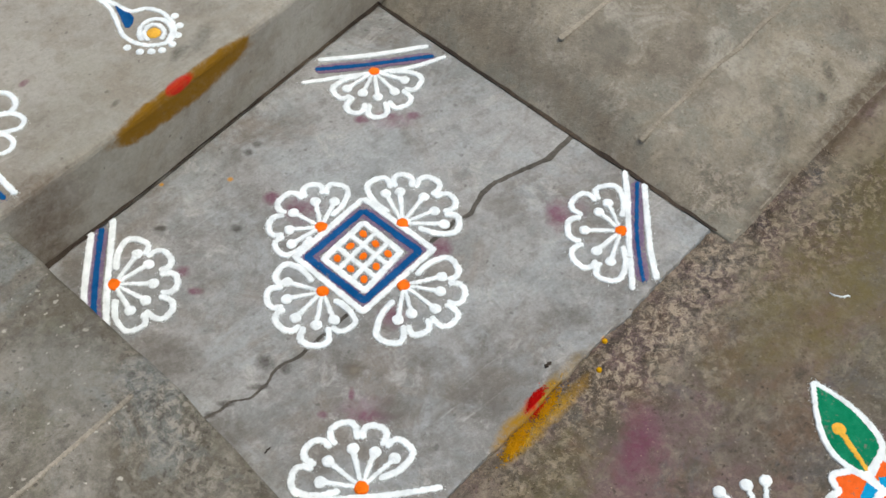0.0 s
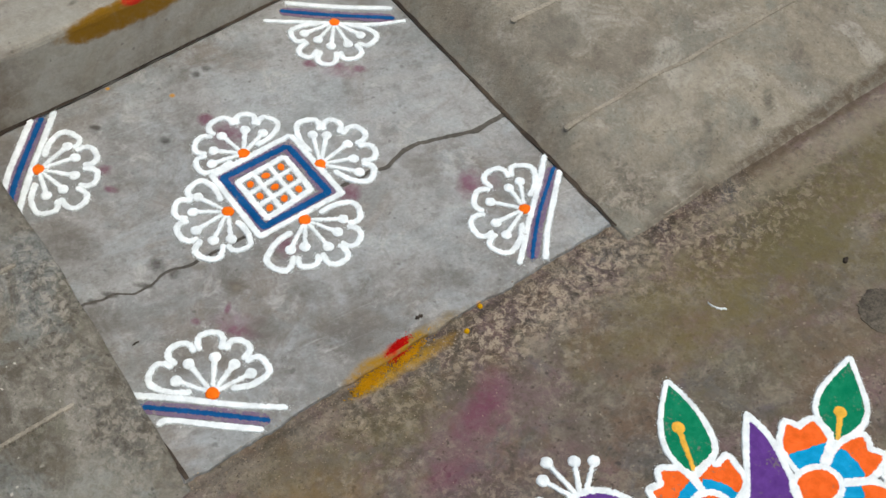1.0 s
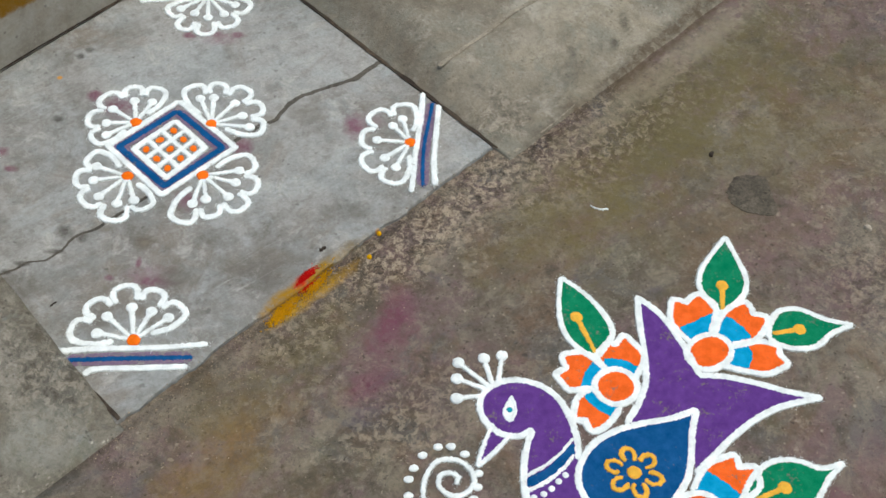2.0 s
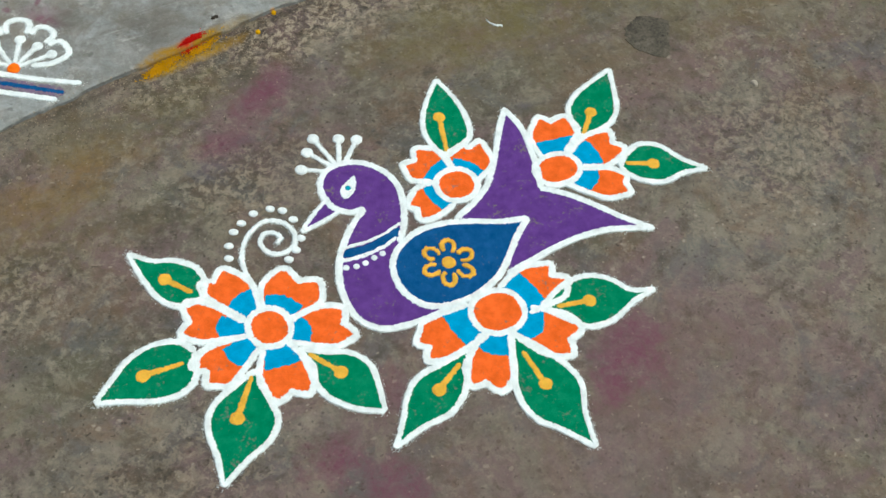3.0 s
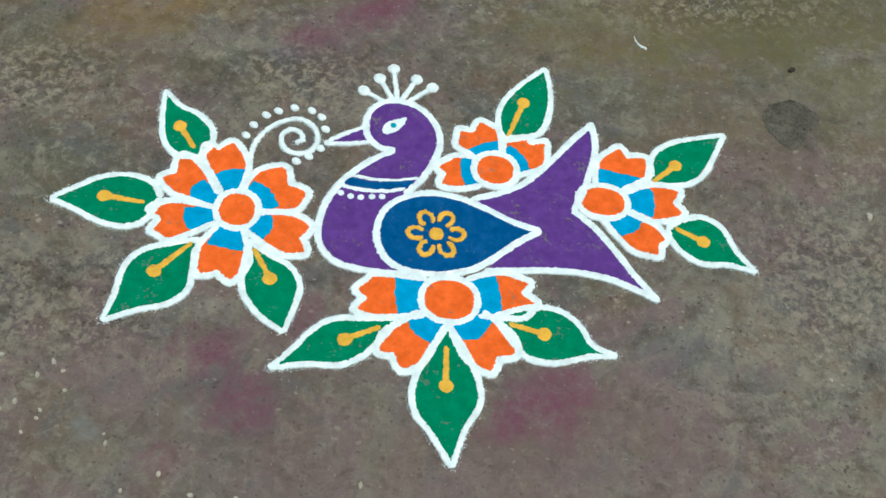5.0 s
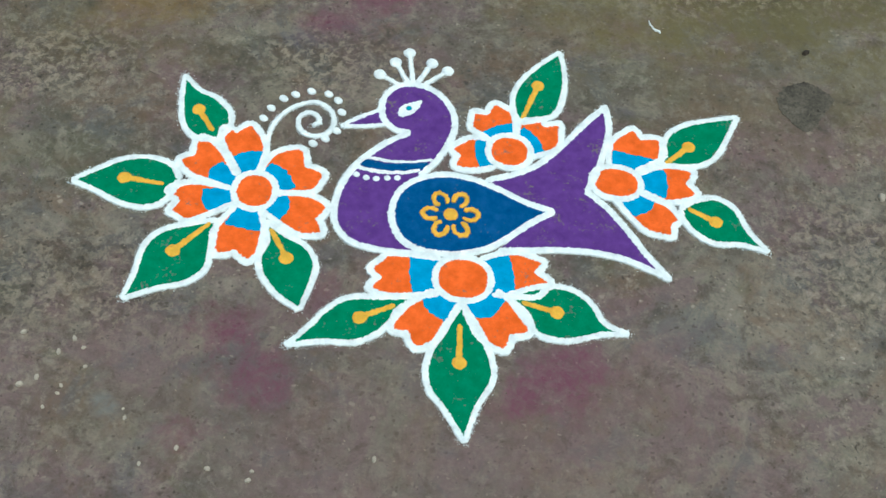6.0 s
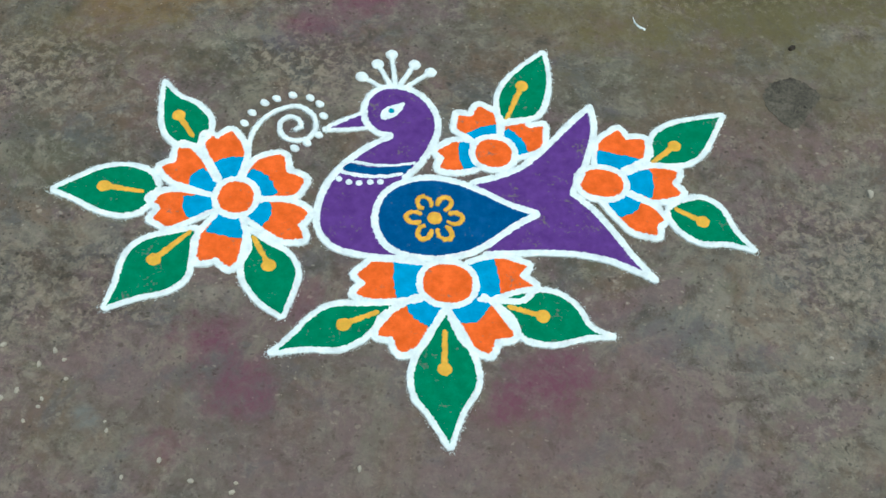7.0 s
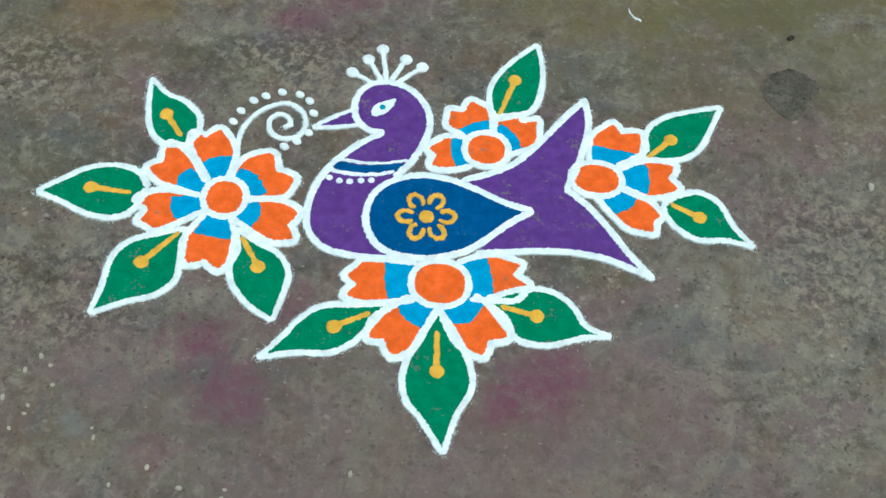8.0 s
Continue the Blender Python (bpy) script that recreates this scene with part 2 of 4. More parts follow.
def thing(name, x, y, z, label, category, group="", kind=""):
    ob = new(name)
    ob.location = (x, y, z)
    AT[name and ob.name] = (x, y, z)
    return tagged(ob, label, category, group, kind)


def base_of(ob):
    while ob.parent:
        ob = ob.parent
    return AT.get(ob.name, (0.0, 0.0, 0.0))


def part(name, verts, faces, material, parent=None, label=""):
    mesh = bpy.data.meshes.new(name)
    ox, oy, oz = base_of(parent) if parent else (0.0, 0.0, 0.0)
    mesh.from_pydata([(x - ox, y - oy, z - oz) for x, y, z in verts], [], faces)
    mesh.update()
    fixer = bmesh.new()
    fixer.from_mesh(mesh)
    bmesh.ops.recalc_face_normals(fixer, faces=fixer.faces)
    fixer.to_mesh(mesh)
    fixer.free()
    ob = new(name, mesh)
    mesh.materials.append(material)
    if parent:
        ob.parent = parent
    if label:
        ob["label"] = label
    return ob


# the doorstep lies in the frame u (along the street edge) and v (towards the house)
UX, UY = math.cos(radians(8.66)), math.sin(radians(8.66))
FRONT = (-0.025, 0.490)


def uv(x, y):
    dx, dy = x - FRONT[0], y - FRONT[1]
    return dx * UX + dy * UY, -dx * UY + dy * UX


def xy(u, v):
    return FRONT[0] + u * UX - v * UY, FRONT[1] + u * UY + v * UX


PLINTH = 0.182


def on_ground(x, y):
    return 0.0


def on_slab(x, y):
    return 0.008 + 0.042 * uv(x, y)[1]


def on_plinth(x, y):
    return PLINTH


def spline(points, step=0.0012, closed=False):
    """A smooth line through the points; a point given twice running is a corner."""
    runs, run = [], [points[0]]
    for p in points[1:]:
        if p == run[-1]:
            runs.append(run)
            run = [p]
        else:
            run.append(p)
    runs.append(run)
    loop = closed and len(runs) == 1
    if closed and not loop:
        runs[-1].append(points[0])
    out = []
    for r in runs:
        if len(r) < 2:
            continue
        v = [Vector(p) for p in r]
        count = len(v) if loop else len(v) - 1
        for i in range(count):
            if loop:
                a, b, c, d = v[i - 1], v[i], v[(i + 1) % len(v)], v[(i + 2) % len(v)]
            else:
                b, c = v[i], v[i + 1]
                a = v[i - 1] if i else b + (b - c)
                d = v[i + 2] if i + 2 < len(v) else c + (c - b)
            n = max(2, int((c - b).length / step))
            for k in range(n):
                t = k / n
                out.append(0.5 * (2 * b + (c - a) * t + (2 * a - 5 * b + 4 * c - d) * t * t + (3 * b - a - 3 * c + d) * t ** 3))
        if not loop and (not closed or r is not runs[-1]):
            out.append(v[-1])
    clean = [out[0]]
    for p in out[1:]:
        if (p - clean[-1]).length > 0.0004:
            clean.append(p)
    return clean


def stroke(name, points, width, material, parent, surf=on_ground, closed=False, height=0.0019, taper=(1.0, 1.0), label="", dust=1.0, lift=0.0):
    """A line of powder let run from the fingers: a low rounded ridge with ragged edges and stray grains."""
    line = spline(points, closed=closed)
    count = len(line)
    run = [0.0]
    for a, b in zip(line, line[1:]):
        run.append(run[-1] + (b - a).length)
    total = run[-1]
    verts, faces = [], []
    for i, p in enumerate(line):
        a, b = line[i - 1] if (i or closed) else p, line[(i + 1) % count] if (i + 1 < count or closed) else p
        d = (b - a).normalized() if (b - a).length > 1e-7 else Vector((1, 0))
        nrm = Vector((-d.y, d.x))
        t = run[i] / total
        w = 0.5 * width * (taper[0] + (taper[1] - taper[0]) * t)
        if not closed:
            end = min(run[i], total - run[i]) / max(w, 1e-4)
            w *= math.sqrt(max(0.06, 1 - max(0.0, 1 - end) ** 2))
        w *= 1 + 0.12 * noise.noise((p.x * 24, p.y * 24, 1.7)) + 0.05 * noise.noise((p.x * 95, p.y * 95, 6.2))
        z = surf(p.x, p.y) + lift
        h = height * (1 + 0.3 * noise.noise((p.x * 90, p.y * 90, 5.1)))
        el = w + 0.0011 * noise.noise((p.x * 420, p.y * 380, 3.3)) + random.uniform(-0.0012, 0.0008)
        er = w + 0.0011 * noise.noise((p.x * 420, p.y * 380, 8.9)) + random.uniform(-0.0012, 0.0008)
        for off, up in ((-el, -0.003), (-el, 0.40 * h), (-0.80 * el, 0.85 * h), (0.0, h), (0.80 * er, 0.85 * h), (er, 0.40 * h), (er, -0.003)):
            q = p + nrm * off
            verts.append((q.x, q.y, z + up))
    for i in range(count if closed else count - 1):
        j = (i + 1) % count
        for k in range(6):
            faces.append((i * 7 + k, i * 7 + k + 1, j * 7 + k + 1, j * 7 + k))
    if not closed:
        faces += [tuple(range(7)), tuple((count - 1) * 7 + k for k in range(7))]
    for _ in range(int(total * 7000 * dust)):
        i = random.randrange(count)
        p = line[i]
        if noise.noise((p.x * 40, p.y * 40, 12.5)) < random.uniform(-0.7, 0.25):
            continue
        ang, far = random.uniform(0, 6.283), 0.5 * width * random.uniform(0.90, 1.03) + abs(random.gauss(0, 0.0017))
        grain(verts, faces, p.x + far * math.cos(ang), p.y + far * math.sin(ang), surf(p.x, p.y), 0.00025 + 0.0008 * random.random() ** 2)
    return part(name, verts, faces, material, parent, label)


def grain(verts, faces, x, y, z, r):
    k, a = len(verts), random.uniform(0, 6.283)
    for j in range(3):
        verts.append((x + r * math.cos(a + 2.1 * j), y + r * math.sin(a + 2.1 * j), z - 0.0004))
    verts.append((x, y, z + r))
    faces += [(k, k + 1, k + 3), (k + 1, k + 2, k + 3), (k + 2, k, k + 3), (k, k + 2, k + 1)]


def fill(name, points, material, parent, surf=on_ground, height=0.0008, label="", ragged=0.0008):
    """A patch of powder spread inside a closed outline, with a ragged edge."""
    line = spline(points, 0.0018, True)
    edge = []
    for p in line:
        edge.append((p.x + ragged * noise.noise((p.x * 300, p.y * 300, 2.2)) * 1.6 + random.uniform(-0.5, 0.5) * ragged, p.y + ragged * noise.noise((p.x * 300, p.y * 300, 7.7)) * 1.6 + random.uniform(-0.5, 0.5) * ragged))
    count = len(edge)
    verts = [(x, y, surf(x, y) + height) for x, y in edge] + [(x, y, surf(x, y) - 0.003) for x, y in edge]
    faces = [tuple(f) for f in tessellate_polygon([[Vector((x, y, 0)) for x, y in edge]])]
    faces += [(i, (i + 1) % count, count + (i + 1) % count, count + i) for i in range(count)]
    return part(name, verts, faces, material, parent, label)


def blob(name, centre, radius, material, parent, surf=on_ground, height=0.003, label="", ry=None, turn=0.0, lift=0.0):
    """A pinch of powder: a low dome of uneven outline."""
    rx, ry = radius, ry or radius
    verts, faces, steps, rings = [], [], 28, ((1.0, -0.003), (1.0, 0.0002), (0.85, 0.6), (0.5, 0.92))
    ca, sa = math.cos(radians(turn)), math.sin(radians(turn))
    for f, up in rings:
        for k in range(steps):
            a = 6.28319 * k / steps
            w = f * (1 + 0.09 * noise.noise((centre[0] * 50 + 1.6 * math.cos(a), centre[1] * 50 + 1.6 * math.sin(a), 4.4)) + 0.10 * noise.noise((5 * math.cos(a), 5 * math.sin(a), centre[0] * 90)) + random.uniform(-0.03, 0.03))
            px, py = rx * w * math.cos(a), ry * w * math.sin(a)
            x, y = centre[0] + px * ca - py * sa, centre[1] + px * sa + py * ca
            verts.append((x, y, surf(x, y) + lift + (up if up < 0.1 else up * height)))
    for r in range(3):
        for k in range(steps):
            j = (k + 1) % steps
            faces.append((r * steps + k, r * steps + j, (r + 1) * steps + j, (r + 1) * steps + k))
    verts.append((centre[0], centre[1], surf(*centre) + lift + height))
    top = len(verts) - 1
    faces += [(3 * steps + k, 3 * steps + (k + 1) % steps, top) for k in range(steps)]
    return part(name, verts, faces, material, parent, label)


def ring_points(centre, rx, ry, turn=0.0, square=2.0, steps=16):
    out = []
    for k in range(steps):
        a = 6.28319 * k / steps
        c, s = math.cos(a), math.sin(a)
        f = (abs(c) ** square + abs(s) ** square) ** (-1 / square)
        px, py = rx * f * c, ry * f * s
        ca, sa = math.cos(radians(turn)), math.sin(radians(turn))
        out.append((centre[0] + px * ca - py * sa, centre[1] + px * sa + py * ca))
    return out


def lerp(a, b, t):
    return a[0] + (b[0] - a[0]) * t, a[1] + (b[1] - a[1]) * t

# ---- the place ----
# the darkest tone serves damp spots and other dark patches and edge bands
MAGENTA, OLIVE, OCHRE, DAMP_AND_DARK = srgb(104, 56, 76), srgb(98, 88, 48), srgb(140, 102, 30), srgb(52, 48, 40)
PALE = srgb(174, 159, 138)
GROUND = concrete(
    "street_cement", srgb(*G_BASE), srgb(*G_LIGHT), srgb(*G_DARK),
    tints=((srgb(108, 86, 68), 7.0, 0.47, 0.57, 0.60), (srgb(90, 92, 70), 5.5, 0.51, 0.60, 0.45), (srgb(112, 91, 92), 6.2, 0.47, 0.57, 0.70), (srgb(84, 86, 86), 9.0, 0.53, 0.62, 0.60), (srgb(128, 118, 102), 17.0, 0.54, 0.63, 0.60)),
    blots=(
        (0.50, -0.34, 0.62, 0.22, 0, 0.6, 0.45, srgb(112, 92, 88)), (0.70, -0.22, 0.22, 0.16, 0, 0.7, 0.40, srgb(110, 86, 88)), (1.0, 0.33, 0.34, 0.17, 8, 0.7, 0.45, srgb(100, 90, 66)), (0.40, 0.27, 0.10, 0.06, 20, 0.7, 0.35, srgb(104, 84, 88)),
        (0.415, 0.425, 0.06, 0.035, 25, 0.7, 0.75, MAGENTA), (0.372, 0.392, 0.06, 0.035, 35, 0.7, 0.70, MAGENTA), (0.31, 0.345, 0.07, 0.030, 10, 0.7, 0.60, MAGENTA),
        (0.238, -0.212, 0.065, 0.045, -40, 0.7, 0.75, MAGENTA), (0.285, -0.263, 0.075, 0.055, -40, 0.7, 0.70, MAGENTA), (0.21, -0.358, 0.05, 0.03, 10, 0.7, 0.45, MAGENTA), (0.665, -0.225, 0.085, 0.065, 30, 0.7, 0.75, MAGENTA),
        (0.625, -0.255, 0.06, 0.04, 30, 0.7, 0.60, MAGENTA), (0.111, -0.328, 0.030, 0.020, -35, 0.4, 0.55, srgb(112, 116, 114)), (0.42, -0.06, 0.05, 0.12, 10, 0.6, 0.30, MAGENTA), (0.345, -0.14, 0.05, 0.05, 10, 0.6, 0.40, MAGENTA),
        (0.07, 0.36, 0.14, 0.06, 20, 0.7, 0.35, OCHRE), (0.95, 0.46, 0.42, 0.13, 8, 0.6, 0.55, OLIVE), (1.20, 0.52, 0.45, 0.12, 8, 0.6, 0.65, srgb(92, 86, 56)), (0.20, 0.44, 0.26, 0.08, 8, 0.6, 0.40, OLIVE),
        (0.75, 0.42, 0.20, 0.10, 8, 0.6, 0.40, OLIVE), (0.0, 0.28, 0.20, 0.10, 8, 0.6, 0.40, OLIVE), (1.27, 0.35, 0.25, 0.22, 8, 0.6, 0.35, OLIVE),
        # the band round 1.20, 0.636 paints the brown groove's shade before the right apron
        (0.155, 0.215, 0.035, 0.03, 0, 0.4, 0.55, DAMP_AND_DARK), (1.030, 0.270, 0.066, 0.066, 0, 0.5, 0.55, srgb(70, 64, 52)), (1.20, 0.636, 0.46, 0.020, 10.4, 0.6, 0.85, srgb(74, 63, 48)), (1.14, 0.583, 0.42, 0.034, 10, 0.7, 0.55, srgb(142, 133, 116)), (0.332, 0.540, 0.018, 0.007, 12, 0.5, 0.9, srgb(160, 18, 10)), (-0.12, 0.460, 0.20, 0.016, 9, 0.5, 0.65, DAMP_AND_DARK),
        # narrow dark bands along the foot of the doorstep and the left apron
        (0.36, 0.536, 0.46, 0.010, 8.6, 0.5, 0.60, DAMP_AND_DARK), (0.03, -0.12, 0.04, 0.03, 0, 0.7, 0.50, DAMP_AND_DARK), (0.90, 0.02, 0.06, 0.05, 0, 0.7, 0.30, srgb(84, 88, 88)),
        (0.27, 0.30, 0.04, 0.03, 0, 0.7, 0.40, srgb(78, 74, 88)), (0.335, 0.523, 0.12, 0.015, 10, 0.6, 0.85, srgb(166, 126, 8)), (0.275, 0.518, 0.035, 0.016, 10, 0.6, 0.80, srgb(184, 142, 8)),
    ),
    coarse=((0.55, 0.535, 0.46, 0.085, 8, 0.85, PALE), (1.10, 0.0, 0.20, 0.14, 0, 0.42, PALE), (0.33, 0.26, 0.15, 0.08, 0, 0.50, PALE), (0.02, -0.15, 0.24, 0.12, 0, 0.35, PALE), (0.93, 0.52, 0.27, 0.10, 8, 0.8, PALE), (-0.08, 0.22, 0.14, 0.10, 0, 0.5, PALE)),
    grit=0.22, specks=0.6, crumbs=0.45, mottle=0.85)
TURMERIC = srgb(*C_TURM)
SLAB = concrete(
    "trowelled_cement", srgb(*S_BASE), srgb(*S_LIGHT), srgb(*S_DARK), grit=0.24, streak=38, specks=0.45, mottle=0.28,
    tints=((srgb(124, 116, 106), 5.0, 0.50, 0.60, 0.65), (srgb(158, 163, 163), 6.0, 0.50, 0.59, 0.65), (srgb(134, 138, 136), 11.0, 0.50, 0.60, 0.6), (srgb(176, 174, 168), 19.0, 0.55, 0.64, 0.6)),
    blots=(
        (0.342, 0.548, 0.125, 0.017, 9, 0.45, 1.0, srgb(140, 108, 22)), (0.30, 0.540, 0.09, 0.014, 9, 0.5, 0.9, srgb(150, 110, 12)),
        (0.330, 0.551, 0.020, 0.011, 15, 0.5, 1.0, srgb(175, 20, 12)),
        (0.577, 0.772, 0.022, 0.038, -39, 0.5, 0.8, MAGENTA),
        (0.507, 1.098, 0.022, 0.011, -39, 0.5, 0.8, MAGENTA),
        (0.466, 1.120, 0.015, 0.010, -42, 0.5, 0.8, MAGENTA),
        (0.539, 1.072, 0.015, 0.011, -37, 0.5, 0.8, MAGENTA),
        (0.076, 1.046, 0.014, 0.013, -36, 0.5, 0.8, MAGENTA),
        (0.072, 1.004, 0.016, 0.008, -38, 0.5, 0.8, MAGENTA),
        (0.145, 0.721, 0.006, 0.014, -39, 0.5, 0.8, MAGENTA),
        (0.143, 0.676, 0.036, 0.015, -38, 0.5, 0.8, MAGENTA),
        (0.094, 0.720, 0.009, 0.007, -41, 0.5, 0.8, MAGENTA),
        (0.401, 0.838, 0.021, 0.025, -39, 0.5, 0.8, MAGENTA),
        (0.280, 1.033, 0.039, 0.038, -40, 0.5, 0.8, MAGENTA),
        (0.266, 0.789, 0.029, 0.026, -38, 0.5, 0.8, MAGENTA),
        (0.259, 1.078, 0.016, 0.016, -40, 0.5, 0.8, MAGENTA),
        (0.171, 0.749, 0.020, 0.018, 0, 0.25, 0.75, srgb(92, 84, 70)), (0.171, 0.749, 0.009, 0.008, 0, 0.3, 0.6, srgb(118, 110, 96)), (0.146, 0.694, 0.045, 0.022, -30, 0.6, 0.45, srgb(134, 98, 114)), (0.60, 0.77, 0.04, 0.03, -39, 0.7, 0.35, srgb(134, 98, 114)), (0.50, 1.09, 0.05, 0.02, -39, 0.7, 0.40, srgb(134, 98, 114)),
        (0.083, 0.839, 0.018, 0.017, -38, 0.5, 0.8, DAMP_AND_DARK),
        (0.174, 0.672, 0.021, 0.019, -39, 0.5, 0.45, srgb(104, 98, 88)),
        (0.246, 0.648, 0.043, 0.028, -39, 0.5, 0.45, srgb(104, 98, 88)),
        (0.284, 1.176, 0.010, 0.011, -37, 0.5, 0.8, DAMP_AND_DARK),
        (0.304, 1.183, 0.011, 0.011, -38, 0.5, 0.8, DAMP_AND_DARK),
        (0.531, 0.844, 0.043, 0.028, -38, 0.5, 0.45, srgb(104, 98, 88)),
        (0.469, 0.866, 0.026, 0.020, -40, 0.5, 0.45, srgb(104, 98, 88)),
        (0.184, 1.061, 0.013, 0.010, -39, 0.5, 0.8, DAMP_AND_DARK),
        (0.094, 1.134, 0.011, 0.007, -41, 0.5, 0.8, DAMP_AND_DARK),
        (0.135, 0.809, 0.023, 0.009, -40, 0.5, 0.45, srgb(104, 98, 88)),
        (0.560, 0.864, 0.021, 0.018, -39, 0.5, 0.45, srgb(104, 98, 88)),
        (0.140, 1.207, 0.005, 0.005, -37, 0.5, 1.0, srgb(190, 130, 20)),
        (0.230, 1.149, 0.006, 0.006, -39, 0.5, 1.0, srgb(190, 130, 20)),
        (0.481, 0.565, 0.006, 0.006, -31, 0.5, 1.0, srgb(190, 130, 20)),
        (0.002, 0.817, 0.016, 0.007, -38, 0.5, 0.85, DAMP_AND_DARK),
        (0.053, 0.810, 0.020, 0.007, -37, 0.5, 0.85, DAMP_AND_DARK),
        (0.099, 0.814, 0.010, 0.015, -37, 0.5, 0.85, DAMP_AND_DARK),
        (-0.026, 0.817, 0.011, 0.007, -41, 0.5, 0.85, DAMP_AND_DARK),
        (0.361, 0.974, 0.018, 0.016, -38, 0.5, 0.45, MAGENTA),
        (0.236, 0.950, 0.014, 0.015, -36, 0.5, 0.45, MAGENTA),
        (0.371, 0.855, 0.014, 0.014, -39, 0.5, 0.45, MAGENTA),
        (0.253, 0.832, 0.013, 0.012, -39, 0.5, 0.45, MAGENTA),
        (0.662, 0.682, 0.006, 0.090, -39, 0.5, 0.45, MAGENTA),
        (-0.030, 1.106, 0.008, 0.084, -40, 0.5, 0.45, MAGENTA),
        (0.558, 1.210, 0.086, 0.009, -39, 0.5, 0.45, MAGENTA),
        (0.288, 0.614, 0.072, 0.046, -39, 0.5, 0.75, srgb(98, 94, 87)),
        (0.178, 0.663, 0.046, 0.025, -39, 0.5, 0.75, srgb(98, 94, 87)),
        (0.262, 0.694, 0.048, 0.026, -38, 0.5, 0.75, srgb(98, 94, 87)),
        (-0.022, 0.924, 0.072, 0.039, -39, 0.5, 0.75, srgb(98, 94, 87)),
        (-0.059, 1.129, 0.033, 0.064, -39, 0.5, 0.75, srgb(98, 94, 87)),
        (0.463, 0.630, 0.050, 0.030, -38, 0.5, 0.75, srgb(98, 94, 87)),
        (-0.020, 0.784, 0.045, 0.036, -40, 0.5, 0.75, srgb(98, 94, 87)),
    ))
STEP = concrete("smooth_step_cement", srgb(*P_BASE), srgb(*P_LIGHT), srgb(*P_DARK), grit=0.22, streak=10, specks=0.5,
                tints=((srgb(156, 153, 140), 5.0, 0.48, 0.58, 0.6), (srgb(136, 126, 110), 7.0, 0.53, 0.63, 0.5)),
                blots=((0.235, 1.238, 0.158, 0.013, 10, 0.35, 1.0, TURMERIC, 0.162, 0.034),
                       (0.208, 1.232, 0.121, 0.013, 10, 0.35, 1.0, TURMERIC, 0.158, 0.032),
                       (0.142, 1.222, 0.050, 0.014, 10, 0.35, 1.0, TURMERIC, 0.158, 0.028), (0.318, 1.251, 0.060, 0.014, 10, 0.4, 1.0, TURMERIC, 0.168, 0.024), (0.222, 1.236, 0.034, 0.012, 8, 0.35, 1.0, srgb(175, 22, 14), 0.180, 0.016),
                       (0.30, 1.300, 0.05, 0.018, 30, 0.6, 0.5, DAMP_AND_DARK), (-0.05, 1.196, 0.07, 0.03, 5, 0.5, 0.75, srgb(92, 78, 64)), (0.255, 1.292, 0.030, 0.012, 25, 0.6, 0.65, DAMP_AND_DARK), (0.043, 1.390, 0.012, 0.007, 20, 0.3, 0.8, MAGENTA), (0.128, 1.262, 0.012, 0.006, 20, 0.3, 0.6, DAMP_AND_DARK)))
APRON = concrete("rough_apron_cement", srgb(*A_BASE), srgb(*A_LIGHT), srgb(*A_DARK), grit=0.30, specks=0.45, crumbs=0.25, mottle=0.35,
                 tints=((srgb(144, 136, 118), 4.5, 0.47, 0.56, 0.65), (srgb(122, 122, 112), 6.0, 0.50, 0.58, 0.7), (srgb(164, 160, 148), 9.0, 0.54, 0.62, 0.65), (srgb(112, 104, 90), 16.0, 0.55, 0.63, 0.55)),
                 coarse=((0.80, 0.66, 0.06, 0.07, 0, 0.6, srgb(172, 163, 148)),),
                 # groove shade painted brown along the front edge; another brown band follows the doorstep joint
                 blots=((1.086, 0.679, 0.022, 0.014, 40, 0.5, 0.7, DAMP_AND_DARK), (1.135, 0.705, 0.03, 0.016, 60, 0.5, 0.7, DAMP_AND_DARK), (1.0, 0.70, 0.02, 0.01, 60, 0.5, 0.5, DAMP_AND_DARK), (0.86, 0.95, 0.07, 0.06, 20, 0.7, 0.55, srgb(98, 96, 88)), (0.95, 0.66, 0.16, 0.05, 8, 0.7, 0.35, DAMP_AND_DARK), (1.20, 0.650, 0.50, 0.024, 10.4, 0.6, 0.90, srgb(78, 67, 52)), (0.738, 0.95, 0.026, 0.36, 3, 0.5, 0.55, srgb(98, 88, 74)), (0.80, 0.72, 0.05, 0.06, 20, 0.7, 0.45, srgb(104, 98, 88)), (0.97, 0.90, 0.10, 0.05, 30, 0.7, 0.45, srgb(110, 103, 92)), (1.02, 0.79, 0.12, 0.05, 20, 0.7, 0.40, srgb(160, 153, 138))))
WORN_APRON = concrete("worn_apron_cement", srgb(112, 107, 96), srgb(144, 140, 130), srgb(84, 79, 69), grit=0.26, specks=0.6, crumbs=0.8, mottle=0.6,
                      tints=((srgb(98, 92, 78), 4.5, 0.48, 0.58, 0.7), (srgb(128, 132, 128), 6.0, 0.52, 0.60, 0.75), (srgb(104, 102, 84), 9.0, 0.54, 0.62, 0.6)),
                      coarse=((-0.09, 0.78, 0.07, 0.16, 0, 0.6, srgb(170, 163, 150)), (-0.05, 0.57, 0.08, 0.08, 0, 0.55, srgb(166, 158, 144))),
                      blots=((-0.12, 0.525, 0.075, 0.05, 10, 0.6, 0.6, srgb(146, 148, 140)), (-0.16, 0.93, 0.07, 0.10, 10, 0.6, 0.6, srgb(140, 140, 132)), (-0.20, 0.60, 0.09, 0.05, 0, 0.7, 0.45, DAMP_AND_DARK)))
